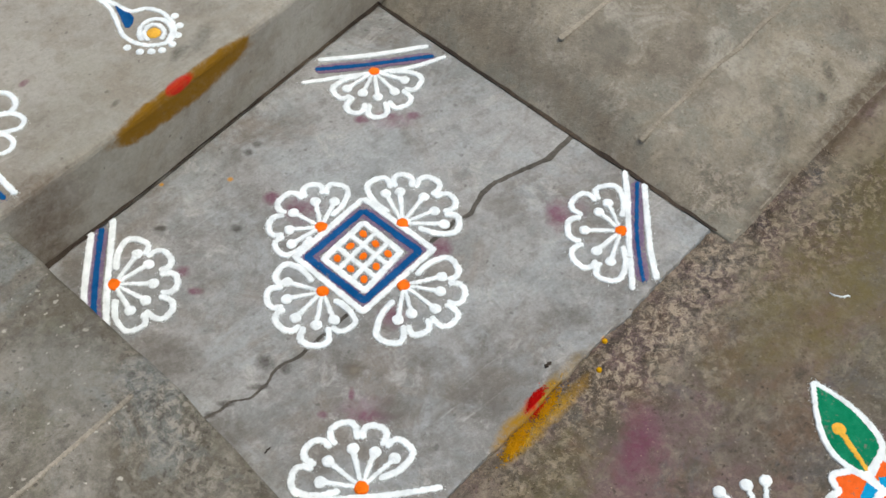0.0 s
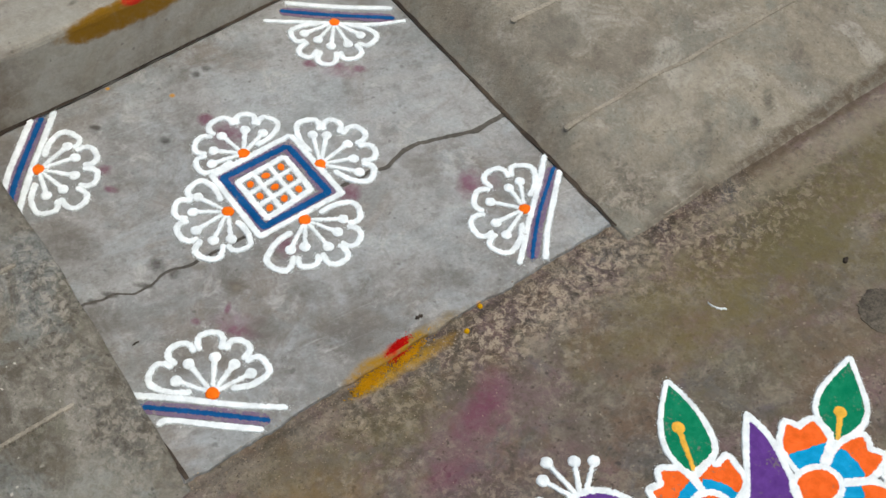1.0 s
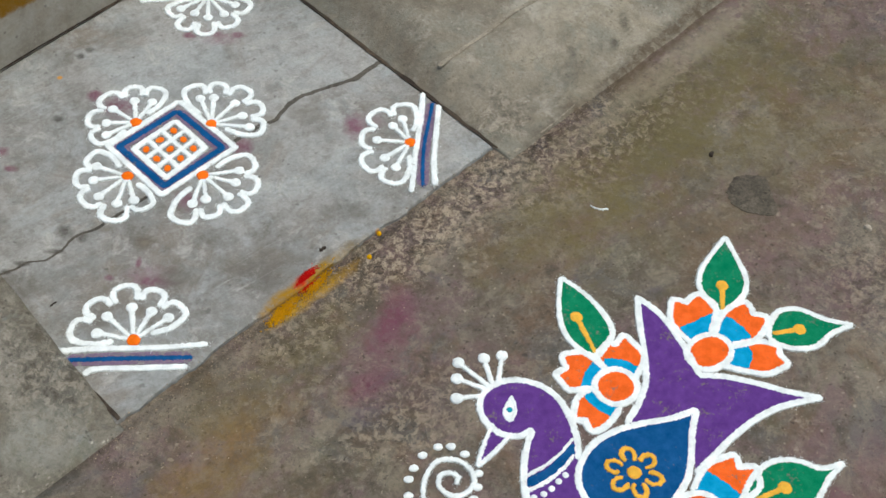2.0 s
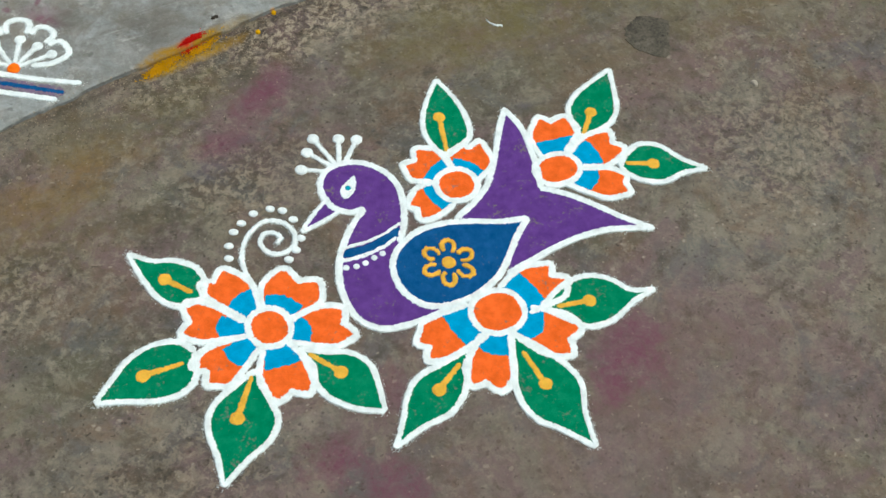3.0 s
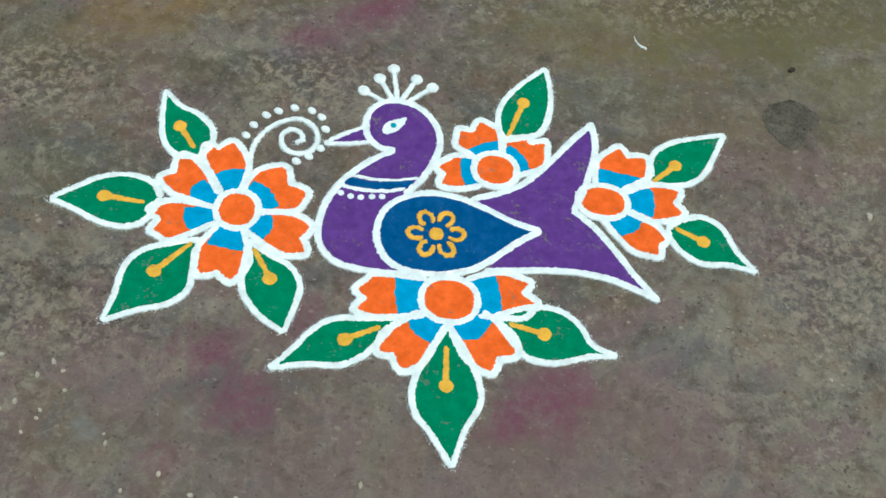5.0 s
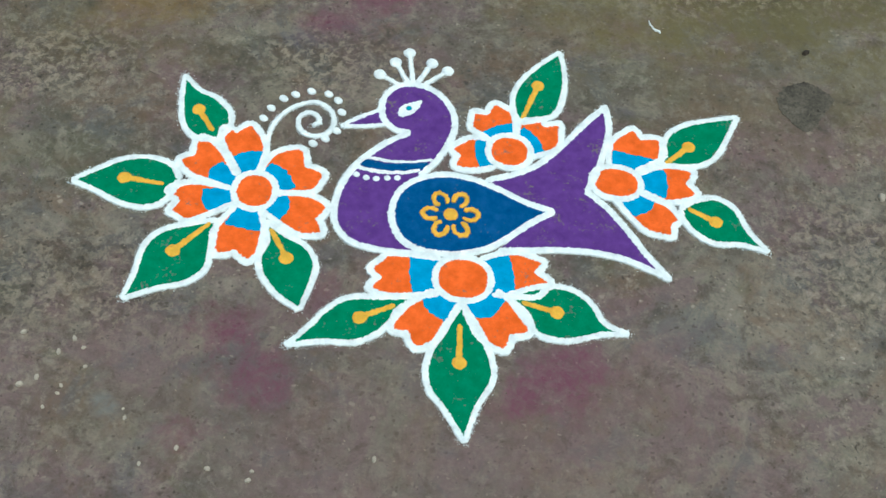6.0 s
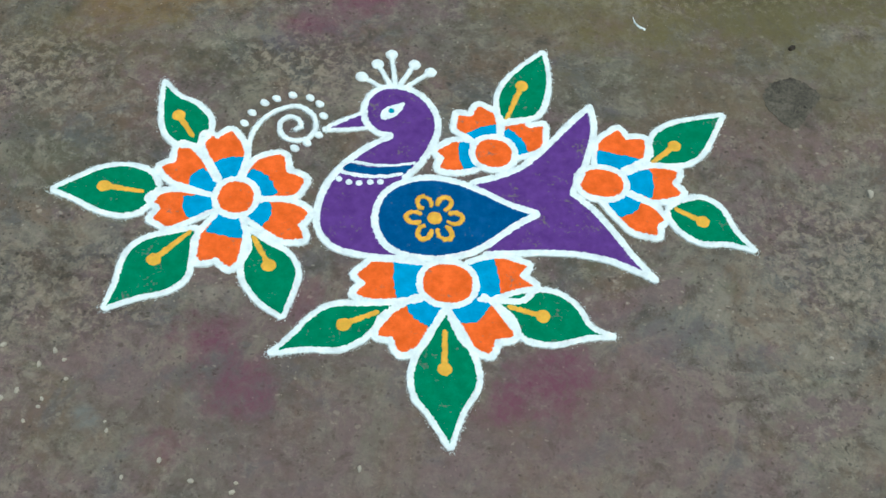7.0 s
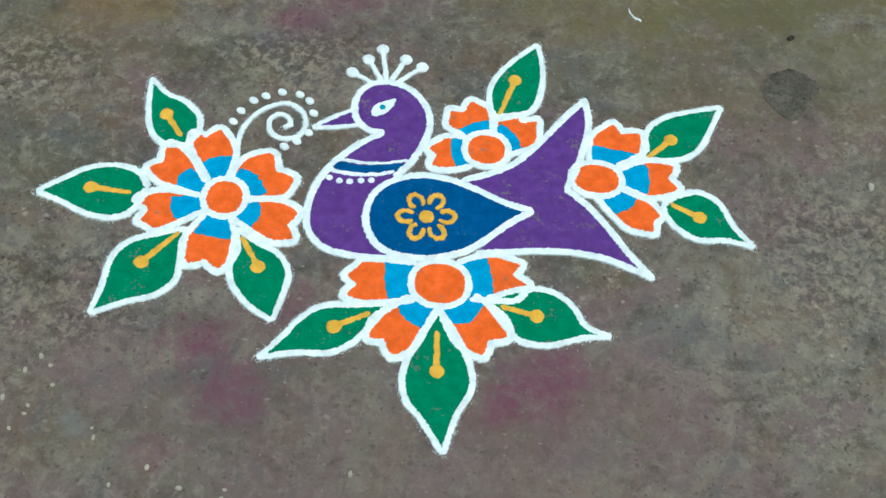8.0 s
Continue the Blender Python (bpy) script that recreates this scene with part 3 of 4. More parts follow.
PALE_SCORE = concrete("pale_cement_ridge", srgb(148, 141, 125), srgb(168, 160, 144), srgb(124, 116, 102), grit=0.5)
CRACK = concrete("crack_filling", srgb(78, 74, 67), srgb(98, 94, 86), srgb(58, 54, 48), grit=0.5)
AGGREGATE = concrete("dark_aggregate", srgb(80, 74, 64), srgb(104, 97, 85), srgb(58, 53, 45), grit=0.55, specks=0.8, mottle=0.9)
DIRT = concrete("packed_joint_dirt", srgb(62, 52, 44), srgb(84, 74, 62), srgb(42, 36, 31), grit=0.6)


def sheet(name, us, vs, height, material, parent=None, label="", plan=xy, skirt=None):
    """A surface over a grid of u and v (v may depend on u's row through plan)."""
    verts = []
    for v in vs:
        for u in us:
            x, y = plan(u, v)
            verts.append((x, y, height(u, v)))
    w = len(us)
    faces = [(j * w + i, j * w + i + 1, (j + 1) * w + i + 1, (j + 1) * w + i) for j in range(len(vs) - 1) for i in range(w - 1)]
    if skirt is not None:
        rim = [i for i in range(w)] + [j * w + w - 1 for j in range(1, len(vs))] + [(len(vs) - 1) * w + i for i in range(w - 2, -1, -1)] + [j * w for j in range(len(vs) - 2, 0, -1)]
        low = len(verts)
        verts += [(verts[i][0], verts[i][1], skirt) for i in rim]
        n = len(rim)
        faces += [(rim[k], rim[(k + 1) % n], low + (k + 1) % n, low + k) for k in range(n)]
        faces.append(tuple(low + k for k in range(n)))
    return part(name, verts, faces, material, parent, label)


def spread(a, b, n):
    return [a + (b - a) * k / (n - 1) for k in range(n)]


def dip(x, y, amount, scale=7.0):
    return amount * noise.noise((x * scale, y * scale, 0.3))


# street cement, one sheet out to the horizon, fine near the doorstep
_far = [400.0, 120.0, 40.0, 14.0, 6.0]
_gx = [0.5 - d for d in _far] + spread(-1.6, 2.6, 106) + [0.5 + d for d in _far[::-1]]
_gy = [0.3 - d for d in _far] + spread(-1.5, 2.1, 91) + [0.3 + d for d in _far[::-1]]
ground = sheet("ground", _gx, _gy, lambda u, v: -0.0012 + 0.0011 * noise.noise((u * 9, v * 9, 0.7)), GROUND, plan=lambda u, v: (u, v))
for face in ground.data.polygons:
    face.use_smooth = True
tagged(ground, "worn brown-grey street cement with moss tints and pink powder stains", "ground", kind="structure")

def riser(u):
    """Where the riser's face stands, for u along the doorstep."""
    return 0.694 + 0.05 * min(0.6, max(0.0, u - 0.25))


# raised threshold step across the back
_edge = random.Random(4)
plinth = sheet("threshold_step", spread(-2.2, 3.2, 181), [0.700, 0.7012, 0.704, 0.709, 0.716, 0.74, 0.9, 1.3, 2.2],
               lambda u, v: PLINTH - (0.014 if v < 0.7005 else 0.0085 if v < 0.702 else 0.004 if v < 0.705 else 0.0012 if v < 0.71 else 0.0) + 0.0012 * noise.noise((u * 8, v * 8, 2.0)),
               STEP, plan=lambda u, v: xy(u, v - 0.700 + riser(u) + (0.0016 * noise.noise((u * 30, 3.0, v * 5)) if v < 0.72 else 0)), skirt=-0.06)
tagged(plinth, "smooth pale grey cement threshold step with a low riser", "step", kind="structure")

# doorstep slab, cracked across into two pieces
doorstep = thing("doorstep", 0.32, 0.9, 0.0, "grey trowelled cement doorstep slab, cracked across, with worn edges", "doorstep", kind="structure")


def crack(u):
    line = [(0.032, 0.329), (0.055, 0.325), (0.095, 0.318), (0.120, 0.304), (0.148, 0.300), (0.170, 0.311), (0.192, 0.307), (0.221, 0.301), (0.544, 0.298), (0.577, 0.291), (0.605, 0.301), (0.635, 0.306), (0.681, 0.292), (0.741, 0.272), (0.777, 0.274)]
    for (a, va), (b, vb) in zip(line, line[1:]):
        if a <= u <= b:
            v = va + (vb - va) * (u - a) / (b - a)
            break
    else:
        v = line[0][1] if u < line[0][0] else line[-1][1]
    return v + 0.0030 * noise.noise((u * 45, 0.0, 6.0)) + 0.0016 * noise.noise((u * 160, 0.0, 2.0))


def slab_piece(front):
    """One half of the doorstep, with a chipped, slightly rounded rim."""
    rows = [0.0, 0.004, 0.012, 0.06, 0.14, 0.30, 0.5, 0.7, 0.86, 0.94, 0.985, 0.996, 1.0]

    def plan(s, t):
        u0 = 0.775 * s
        gap = (0.0011 + 0.0036 * s) * (0.7 + 0.6 * abs(noise.noise((s * 19, 1.0, 4.0))))
        lo, hi = (0.0, crack(u0 + 0.03) - gap) if front else (crack(u0 + 0.03) + gap, riser(u0 + 0.04) - 0.005)
        v = lo + (hi - lo) * t
        if front and t == 0.0:
            v += 0.004 * noise.noise((s * 22, 0.5, 0.0)) + 0.002 * noise.noise((s * 90, 0.5, 0.0))
        left, right = 0.008 + 0.02 * v, 0.779 + 0.022 * v
        return xy(left + (right - left) * s, v)

    def top(s, t):
        x, y = plan(s, t)
        rim = min(t, 1 - t)
        return on_slab(x, y) - (0.0035 if rim == 0 else 0.0009 if rim < 0.008 else 0.0) - (0.003 if s in (0.0, 1.0) else 0.0) + 0.0006 * noise.noise((x * 9, y * 9, 1.0)) - 0.0006

    return sheet("slab", [0.0, 0.005] + spread(0.012, 0.988, 220) + [0.995, 1.0], rows, top, SLAB, doorstep, plan=plan, skirt=-0.06)


slab_piece(True)
slab_piece(False)
part("crack_dirt", [(*xy(0.03, 0.26), on_slab(*xy(0.03, 0.26)) - 0.0022), (*xy(0.80, 0.26), on_slab(*xy(0.8, 0.26)) - 0.0022), (*xy(0.80, 0.37), on_slab(*xy(0.8, 0.37)) - 0.0022), (*xy(0.03, 0.37), on_slab(*xy(0.03, 0.37)) - 0.0022)], [(0, 1, 2, 3)], CRACK, doorstep, "grey dirt packed in the crack")


# cement aprons that ramp up on either side of the doorstep
def right_height(v):
    return max(0.0, 0.235 * (v + 0.03))


def left_height(v):
    return 0.005 + 0.385 * v if v < 0.33 else 0.132 + 0.045 * (v - 0.33)


def right_plan(c, v):
    seam = 0.782 + 0.022 * v
    top = seam + 0.022 + 0.20 * max(0.0, v)
    u = (seam, seam + 0.004, seam + 0.35 * (top - seam), seam + 0.75 * (top - seam), top, top + 0.015)[c] if c < 6 else top + 0.015 + (3.2 - top) * ((c - 5) / 30) ** 1.6
    x, y = xy(u, v + (0.006 * noise.noise((u * 14, 0.0, 9.0)) if v < -0.02 else 0.0))
    return x, y


def right_top(c, v):
    x, y = right_plan(c, v)
    low, high = on_slab(x, y) - 0.006 if v > -0.01 else 0.0, right_height(v)
    high = max(high, low + 0.002)
    z = (low, low + 0.004, low + 0.38 * (high - low), low + 0.80 * (high - low), high - 0.002, high)[c] if c < 6 else high
    z = -0.012 if v <= -0.044 else z
    return z + dip(x, y, 0.003, 9.0) + dip(x, y, 0.001, 40.0)


_rows = [-0.045, -0.036, -0.026, -0.01] + spread(0.01, 0.715, 48)
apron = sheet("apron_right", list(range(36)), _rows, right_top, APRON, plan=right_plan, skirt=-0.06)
tagged(apron, "rough grey-brown cement apron sloping beside the doorstep, scored across", "pavement", kind="structure")
apron_left = sheet("apron_left", spread(-2.2, -0.05, 30) + [-0.03, -0.015, -0.006, 0.0], [-0.018, -0.012, -0.002] + spread(0.012, 0.715, 48),
                   lambda u, v: (-0.012 if v < -0.016 else max(0.004, left_height(v))) + dip(u, v, 0.003, 9.0) + dip(u, v, 0.0012, 40.0) - (0.006 if u > -0.001 else 0.0015 if u > -0.01 else 0.0),
                   WORN_APRON, plan=lambda u, v: xy(u + 0.013 + 0.016 * v + 0.003 * noise.noise((v * 20, 2.0, 0.0)), v), skirt=-0.06)
tagged(apron_left, "rough stained cement apron ramping up beside the doorstep", "pavement", kind="structure")
for face in list(apron.data.polygons) + list(apron_left.data.polygons):
    face.use_smooth = len(face.vertices) == 4


def on_right(x, y):
    return right_height(uv(x, y)[1]) + dip(x, y, 0.003, 9.0)


def on_left(x, y):
    return max(0.004, left_height(uv(x, y)[1]))


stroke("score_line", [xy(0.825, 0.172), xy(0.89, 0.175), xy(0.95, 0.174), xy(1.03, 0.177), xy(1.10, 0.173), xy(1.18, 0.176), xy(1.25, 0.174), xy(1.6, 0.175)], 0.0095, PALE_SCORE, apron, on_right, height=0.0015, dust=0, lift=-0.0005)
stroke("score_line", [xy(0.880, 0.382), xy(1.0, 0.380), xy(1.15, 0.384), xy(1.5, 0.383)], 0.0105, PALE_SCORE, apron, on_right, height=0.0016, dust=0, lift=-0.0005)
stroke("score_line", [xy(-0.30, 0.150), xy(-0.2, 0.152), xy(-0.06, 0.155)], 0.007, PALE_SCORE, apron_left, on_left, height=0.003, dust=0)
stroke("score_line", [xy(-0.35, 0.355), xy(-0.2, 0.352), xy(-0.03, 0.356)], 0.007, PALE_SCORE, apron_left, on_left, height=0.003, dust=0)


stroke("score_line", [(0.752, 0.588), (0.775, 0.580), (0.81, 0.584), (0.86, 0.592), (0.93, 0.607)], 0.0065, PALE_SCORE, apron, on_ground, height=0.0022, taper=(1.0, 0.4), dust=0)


# dirt packed in the joints round the doorstep
def joint(name, a, b, width, rise, label):
    """A strip of packed dirt of wavering width along a joint."""
    verts, faces, n = [], [], 70
    for k in range(n):
        u, v = lerp(a, b, k / (n - 1))
        nx, ny = -(b[1] - a[1]), b[0] - a[0]
        d = math.hypot(nx, ny)
        for side in (-1, 1):
            w = side * width * (0.5 + 0.55 * noise.noise((k * 0.35, side * 3.0, a[0] * 7)))
            x, y = xy(u + nx / d * w, v + ny / d * w)
            verts.append((x, y, on_slab(x, y) + rise))
    faces = [(2 * k, 2 * k + 1, 2 * k + 3, 2 * k + 2) for k in range(n - 1)]
    return tagged(part(name, verts, faces, DIRT), label, "dirt", kind="structure")


joint("joint_dirt", (0.7805, -0.01), (0.797, 0.722), 0.0062, 0.0008, "dark dirt packed in the joint beside the doorstep")
joint("joint_dirt", (0.0135, 0.0), (0.027, 0.688), 0.0055, 0.0009, "dark dirt packed where the apron meets the doorstep")
joint("joint_dirt", (0.028, 0.687), (0.80, 0.716), 0.008, 0.0008, "dark dirt packed along the foot of the riser")

# ---- powder drawing on the street ----
LINE = 0.0103


def leaf(base, tip, side_a, side_b, vein, label="green powder leaf with a yellow vein and white outline"):
    ob = thing("powder_leaf", *lerp(base, tip, 0.5), 0.0, label, "leaf drawing", "leaves of the drawing")
    path = [base, *side_a[::-1], tip, tip, *side_b, base]
    fill("leaf_fill", path[:-1], GREEN, ob, height=0.0009)
    point = lerp(base, tip, 1.03)
    for side in (side_a[::-1], side_b[::-1]):
        stroke("leaf_outline", [base, *side, point], LINE, WHITE, ob, taper=(1.0, 0.80), label="white powder outline")
    knob, foot = vein
    v = stroke("vein", [foot, lerp(foot, knob, 0.5), knob], 0.0096, YELLOW, ob, height=0.0020, taper=(0.75, 1.0), label="yellow powder vein", dust=0.5)
    blob("vein_tip", knob, 0.0104, YELLOW, v, height=0.0030)
    return ob


def flower(centre, rx, ry, turn, petals, label):
    """Petals: inner corner, shoulder, lobe, notch, lobe, shoulder, inner corner; then three points of the band's outer edge."""
    ob = thing("powder_flower", *centre, 0.0, label, "flower drawing", "flowers of the drawing")
    for il, sl, a, notch, b, sr, ir, band_l, band_m, band_r in petals:
        mid = lerp(a, b, 0.5)
        notch = lerp(notch, mid, 0.30)
        lobe_a = [lerp(a, sl, 0.30), lerp(lerp(a, notch, 0.28), centre, -0.050), lerp(lerp(a, notch, 0.66), centre, -0.050)]
        lobe_b = [lerp(lerp(b, notch, 0.66), centre, -0.050), lerp(lerp(b, notch, 0.28), centre, -0.050), lerp(b, sr, 0.30)]
        rim = [il, sl, *lobe_a, notch, notch, *lobe_b, sr, ir]
        petal = fill("petal", [*rim, ir], ORANGE, ob, height=0.0008)
        hub_l, hub_r = lerp(il, centre, 0.12), lerp(ir, centre, 0.12)
        fill("petal_base", [hub_l, hub_l, lerp(il, band_l, 0.6), band_l, band_l, band_m, band_r, band_r, lerp(ir, band_r, 0.6), hub_r, hub_r], CYAN, petal, height=0.0011, label="sky-blue powder band", ragged=0.0014)
        stroke("petal_outline", [hub_l, *rim, hub_r], LINE, WHITE, petal, label="white powder outline")
    stroke("ring", ring_points(centre, rx + LINE * 0.5, ry + LINE * 0.5, turn, 2.2), LINE * 1.05, WHITE, ob, closed=True, label="white powder ring")
    fill("flower_centre", ring_points(centre, rx + LINE * 0.3, ry + LINE * 0.3, turn, 2.4), ORANGE, ob, height=0.0013)
    return ob


flower((0.242, 0.013), 0.0231, 0.0253, 0, [
    [(0.215, 0.042), (0.189, 0.082), (0.178, 0.112), (0.201, 0.113), (0.230, 0.127), (0.247, 0.087), (0.242, 0.045), (0.199, 0.065), (0.219, 0.077), (0.245, 0.083)],
    [(0.211, 0.040), (0.186, 0.078), (0.158, 0.102), (0.149, 0.063), (0.131, 0.044), (0.159, 0.026), (0.206, 0.014), (0.190, 0.057), (0.177, 0.044), (0.176, 0.027)],
    [(0.204, 0.014), (0.164, 0.019), (0.127, 0.008), (0.145, -0.017), (0.138, -0.040), (0.164, -0.047), (0.212, -0.015), (0.172, 0.007), (0.175, -0.016), (0.191, -0.033)],
    [(0.219, -0.018), (0.200, -0.052), (0.199, -0.091), (0.231, -0.089), (0.260, -0.099), (0.270, -0.062), (0.255, -0.020), (0.210, -0.047), (0.236, -0.051), (0.262, -0.053)],
    [(0.270, 0.010), (0.298, 0.017), (0.342, 0.010), (0.333, -0.024), (0.340, -0.052), (0.305, -0.050), (0.259, -0.020), (0.289, 0.010), (0.293, -0.011), (0.282, -0.033)],
    [(0.246, 0.047), (0.256, 0.078), (0.291, 0.100), (0.305, 0.063), (0.338, 0.048), (0.318, 0.020), (0.272, 0.014), (0.259, 0.064), (0.282, 0.050), (0.297, 0.025)],
], "orange and sky-blue powder flower with six notched petals")
flower((0.536, -0.095), 0.0321, 0.0290, 0, [
    [(0.497, -0.067), (0.439, -0.066), (0.415, -0.085), (0.426, -0.105), (0.417, -0.130), (0.445, -0.133), (0.498, -0.124), (0.463, -0.068), (0.465, -0.099), (0.472, -0.126)],
    [(0.496, -0.120), (0.457, -0.150), (0.445, -0.176), (0.467, -0.184), (0.491, -0.209), (0.512, -0.186), (0.532, -0.137), (0.481, -0.132), (0.496, -0.152), (0.519, -0.165)],
    [(0.539, -0.136), (0.558, -0.176), (0.587, -0.202), (0.604, -0.175), (0.632, -0.158), (0.616, -0.133), (0.586, -0.112), (0.555, -0.154), (0.579, -0.148), (0.593, -0.124)],
    [(0.563, -0.058), (0.601, -0.044), (0.640, -0.051), (0.629, -0.073), (0.653, -0.093), (0.631, -0.113), (0.583, -0.115), (0.595, -0.048), (0.602, -0.078), (0.606, -0.111)],
], "orange and sky-blue powder half flower with four notched petals")
flower((0.588, 0.127), 0.0251, 0.0240, 0, [
    [(0.558, 0.145), (0.533, 0.146), (0.506, 0.129), (0.516, 0.111), (0.514, 0.086), (0.539, 0.087), (0.564, 0.095), (0.540, 0.142), (0.539, 0.118), (0.547, 0.093)],
    [(0.553, 0.149), (0.531, 0.162), (0.529, 0.190), (0.552, 0.190), (0.568, 0.217), (0.591, 0.197), (0.596, 0.159), (0.548, 0.158), (0.568, 0.172), (0.594, 0.181)],
    [(0.597, 0.161), (0.601, 0.184), (0.624, 0.192), (0.635, 0.180), (0.664, 0.186), (0.657, 0.141), (0.619, 0.121), (0.608, 0.174), (0.626, 0.158), (0.638, 0.133)],
], "small orange and sky-blue powder flower with three petals")
flower((0.741, 0.091), 0.0301, 0.0230, 0, [
    [(0.731, 0.119), (0.733, 0.161), (0.759, 0.193), (0.776, 0.175), (0.810, 0.174), (0.809, 0.144), (0.773, 0.117), (0.736, 0.149), (0.765, 0.145), (0.801, 0.139)],
    [(0.778, 0.114), (0.808, 0.129), (0.848, 0.132), (0.843, 0.101), (0.855, 0.076), (0.814, 0.066), (0.782, 0.079), (0.810, 0.123), (0.815, 0.099), (0.811, 0.072)],
    [(0.779, 0.075), (0.811, 0.063), (0.829, 0.046), (0.822, 0.029), (0.812, 0.004), (0.777, 0.016), (0.738, 0.064), (0.797, 0.068), (0.790, 0.050), (0.767, 0.035)],
], "orange and sky-blue powder flower beside the forked figure")

leaf((0.177, 0.094), (0.113, 0.204), [(0.115, 0.161), (0.124, 0.119), (0.145, 0.095)], [(0.135, 0.183), (0.164, 0.170), (0.187, 0.147), (0.190, 0.118)], ((0.142, 0.145), (0.169, 0.108)))
leaf((0.139, 0.020), (-0.001, 0.001), [(0.027, 0.025), (0.057, 0.045), (0.090, 0.052), (0.122, 0.044)], [(0.032, -0.014), (0.069, -0.030), (0.102, -0.032), (0.125, -0.018)], ((0.064, 0.013), (0.119, 0.009)))
leaf((0.201, -0.041), (0.103, -0.174), [(0.108, -0.137), (0.112, -0.094), (0.130, -0.067), (0.163, -0.052)], [(0.141, -0.157), (0.176, -0.144), (0.198, -0.120), (0.199, -0.084)], ((0.151, -0.097), (0.192, -0.047)))
leaf((0.264, -0.034), (0.326, -0.165), [(0.296, -0.149), (0.272, -0.122), (0.264, -0.098), (0.264, -0.066)], [(0.337, -0.129), (0.340, -0.096), (0.324, -0.069), (0.295, -0.054)], ((0.300, -0.091), (0.273, -0.047)))
leaf((0.474, -0.130), (0.321, -0.219), [(0.341, -0.193), (0.362, -0.163), (0.388, -0.142), (0.427, -0.136)], [(0.361, -0.211), (0.402, -0.208), (0.426, -0.195), (0.442, -0.179)], ((0.406, -0.170), (0.450, -0.146)))
leaf((0.536, -0.133), (0.552, -0.326), [(0.524, -0.290), (0.502, -0.262), (0.497, -0.227), (0.510, -0.186)], [(0.565, -0.283), (0.583, -0.243), (0.580, -0.212), (0.563, -0.174)], ((0.539, -0.222), (0.536, -0.165)))
leaf((0.595, -0.114), (0.753, -0.153), [(0.727, -0.143), (0.706, -0.112), (0.680, -0.095), (0.643, -0.094)], [(0.720, -0.160), (0.677, -0.174), (0.641, -0.170), (0.623, -0.151)], ((0.662, -0.133), (0.615, -0.122)))
leaf((0.831, 0.056), (0.949, 0.000), [(0.926, 0.031), (0.909, 0.066), (0.882, 0.082), (0.851, 0.073)], [(0.917, 0.006), (0.877, 0.004), (0.848, 0.021), (0.834, 0.042)], ((0.881, 0.040), (0.842, 0.059)))
leaf((0.804, 0.134), (0.919, 0.233), [(0.880, 0.224), (0.845, 0.211), (0.818, 0.189), (0.809, 0.159)], [(0.905, 0.194), (0.889, 0.160), (0.866, 0.139), (0.832, 0.131)], ((0.847, 0.169), (0.813, 0.134)))
leaf((0.601, 0.182), (0.655, 0.324), [(0.624, 0.295), (0.601, 0.264), (0.589, 0.231), (0.592, 0.198)], [(0.664, 0.282), (0.663, 0.242), (0.652, 0.205), (0.627, 0.190)], ((0.625, 0.256), (0.604, 0.189)))

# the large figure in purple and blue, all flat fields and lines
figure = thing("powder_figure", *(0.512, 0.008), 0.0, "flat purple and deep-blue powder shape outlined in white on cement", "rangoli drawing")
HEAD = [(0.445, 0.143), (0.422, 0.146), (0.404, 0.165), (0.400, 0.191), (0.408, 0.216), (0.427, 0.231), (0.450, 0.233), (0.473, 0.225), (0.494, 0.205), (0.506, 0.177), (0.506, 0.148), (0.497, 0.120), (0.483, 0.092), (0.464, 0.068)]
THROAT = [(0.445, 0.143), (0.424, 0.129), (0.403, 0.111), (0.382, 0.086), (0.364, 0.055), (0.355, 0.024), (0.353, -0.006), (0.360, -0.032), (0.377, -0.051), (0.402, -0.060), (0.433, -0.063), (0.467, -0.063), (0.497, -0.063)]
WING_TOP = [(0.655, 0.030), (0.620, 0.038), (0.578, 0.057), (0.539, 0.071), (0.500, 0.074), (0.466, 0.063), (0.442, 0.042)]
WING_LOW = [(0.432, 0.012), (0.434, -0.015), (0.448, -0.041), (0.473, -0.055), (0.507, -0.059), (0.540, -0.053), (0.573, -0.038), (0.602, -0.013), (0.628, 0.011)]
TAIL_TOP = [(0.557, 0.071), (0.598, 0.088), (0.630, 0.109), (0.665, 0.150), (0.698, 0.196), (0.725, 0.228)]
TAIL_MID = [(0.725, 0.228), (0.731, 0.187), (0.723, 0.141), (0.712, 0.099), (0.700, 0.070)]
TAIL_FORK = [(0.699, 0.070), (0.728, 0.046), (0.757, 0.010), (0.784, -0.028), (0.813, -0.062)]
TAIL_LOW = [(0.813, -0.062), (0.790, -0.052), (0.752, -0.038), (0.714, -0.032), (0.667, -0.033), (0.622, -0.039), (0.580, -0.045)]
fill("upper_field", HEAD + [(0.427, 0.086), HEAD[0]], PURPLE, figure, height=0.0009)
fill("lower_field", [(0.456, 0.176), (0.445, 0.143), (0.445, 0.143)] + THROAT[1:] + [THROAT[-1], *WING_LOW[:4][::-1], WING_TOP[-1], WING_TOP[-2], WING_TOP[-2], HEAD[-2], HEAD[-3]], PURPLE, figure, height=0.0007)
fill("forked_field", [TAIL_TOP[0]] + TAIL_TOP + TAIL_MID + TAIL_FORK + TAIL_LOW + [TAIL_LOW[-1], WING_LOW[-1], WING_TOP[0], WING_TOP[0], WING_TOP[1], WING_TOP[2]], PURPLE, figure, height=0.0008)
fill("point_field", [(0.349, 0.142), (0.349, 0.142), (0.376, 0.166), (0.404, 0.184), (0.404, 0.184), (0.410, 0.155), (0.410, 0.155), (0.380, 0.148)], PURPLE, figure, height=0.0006)
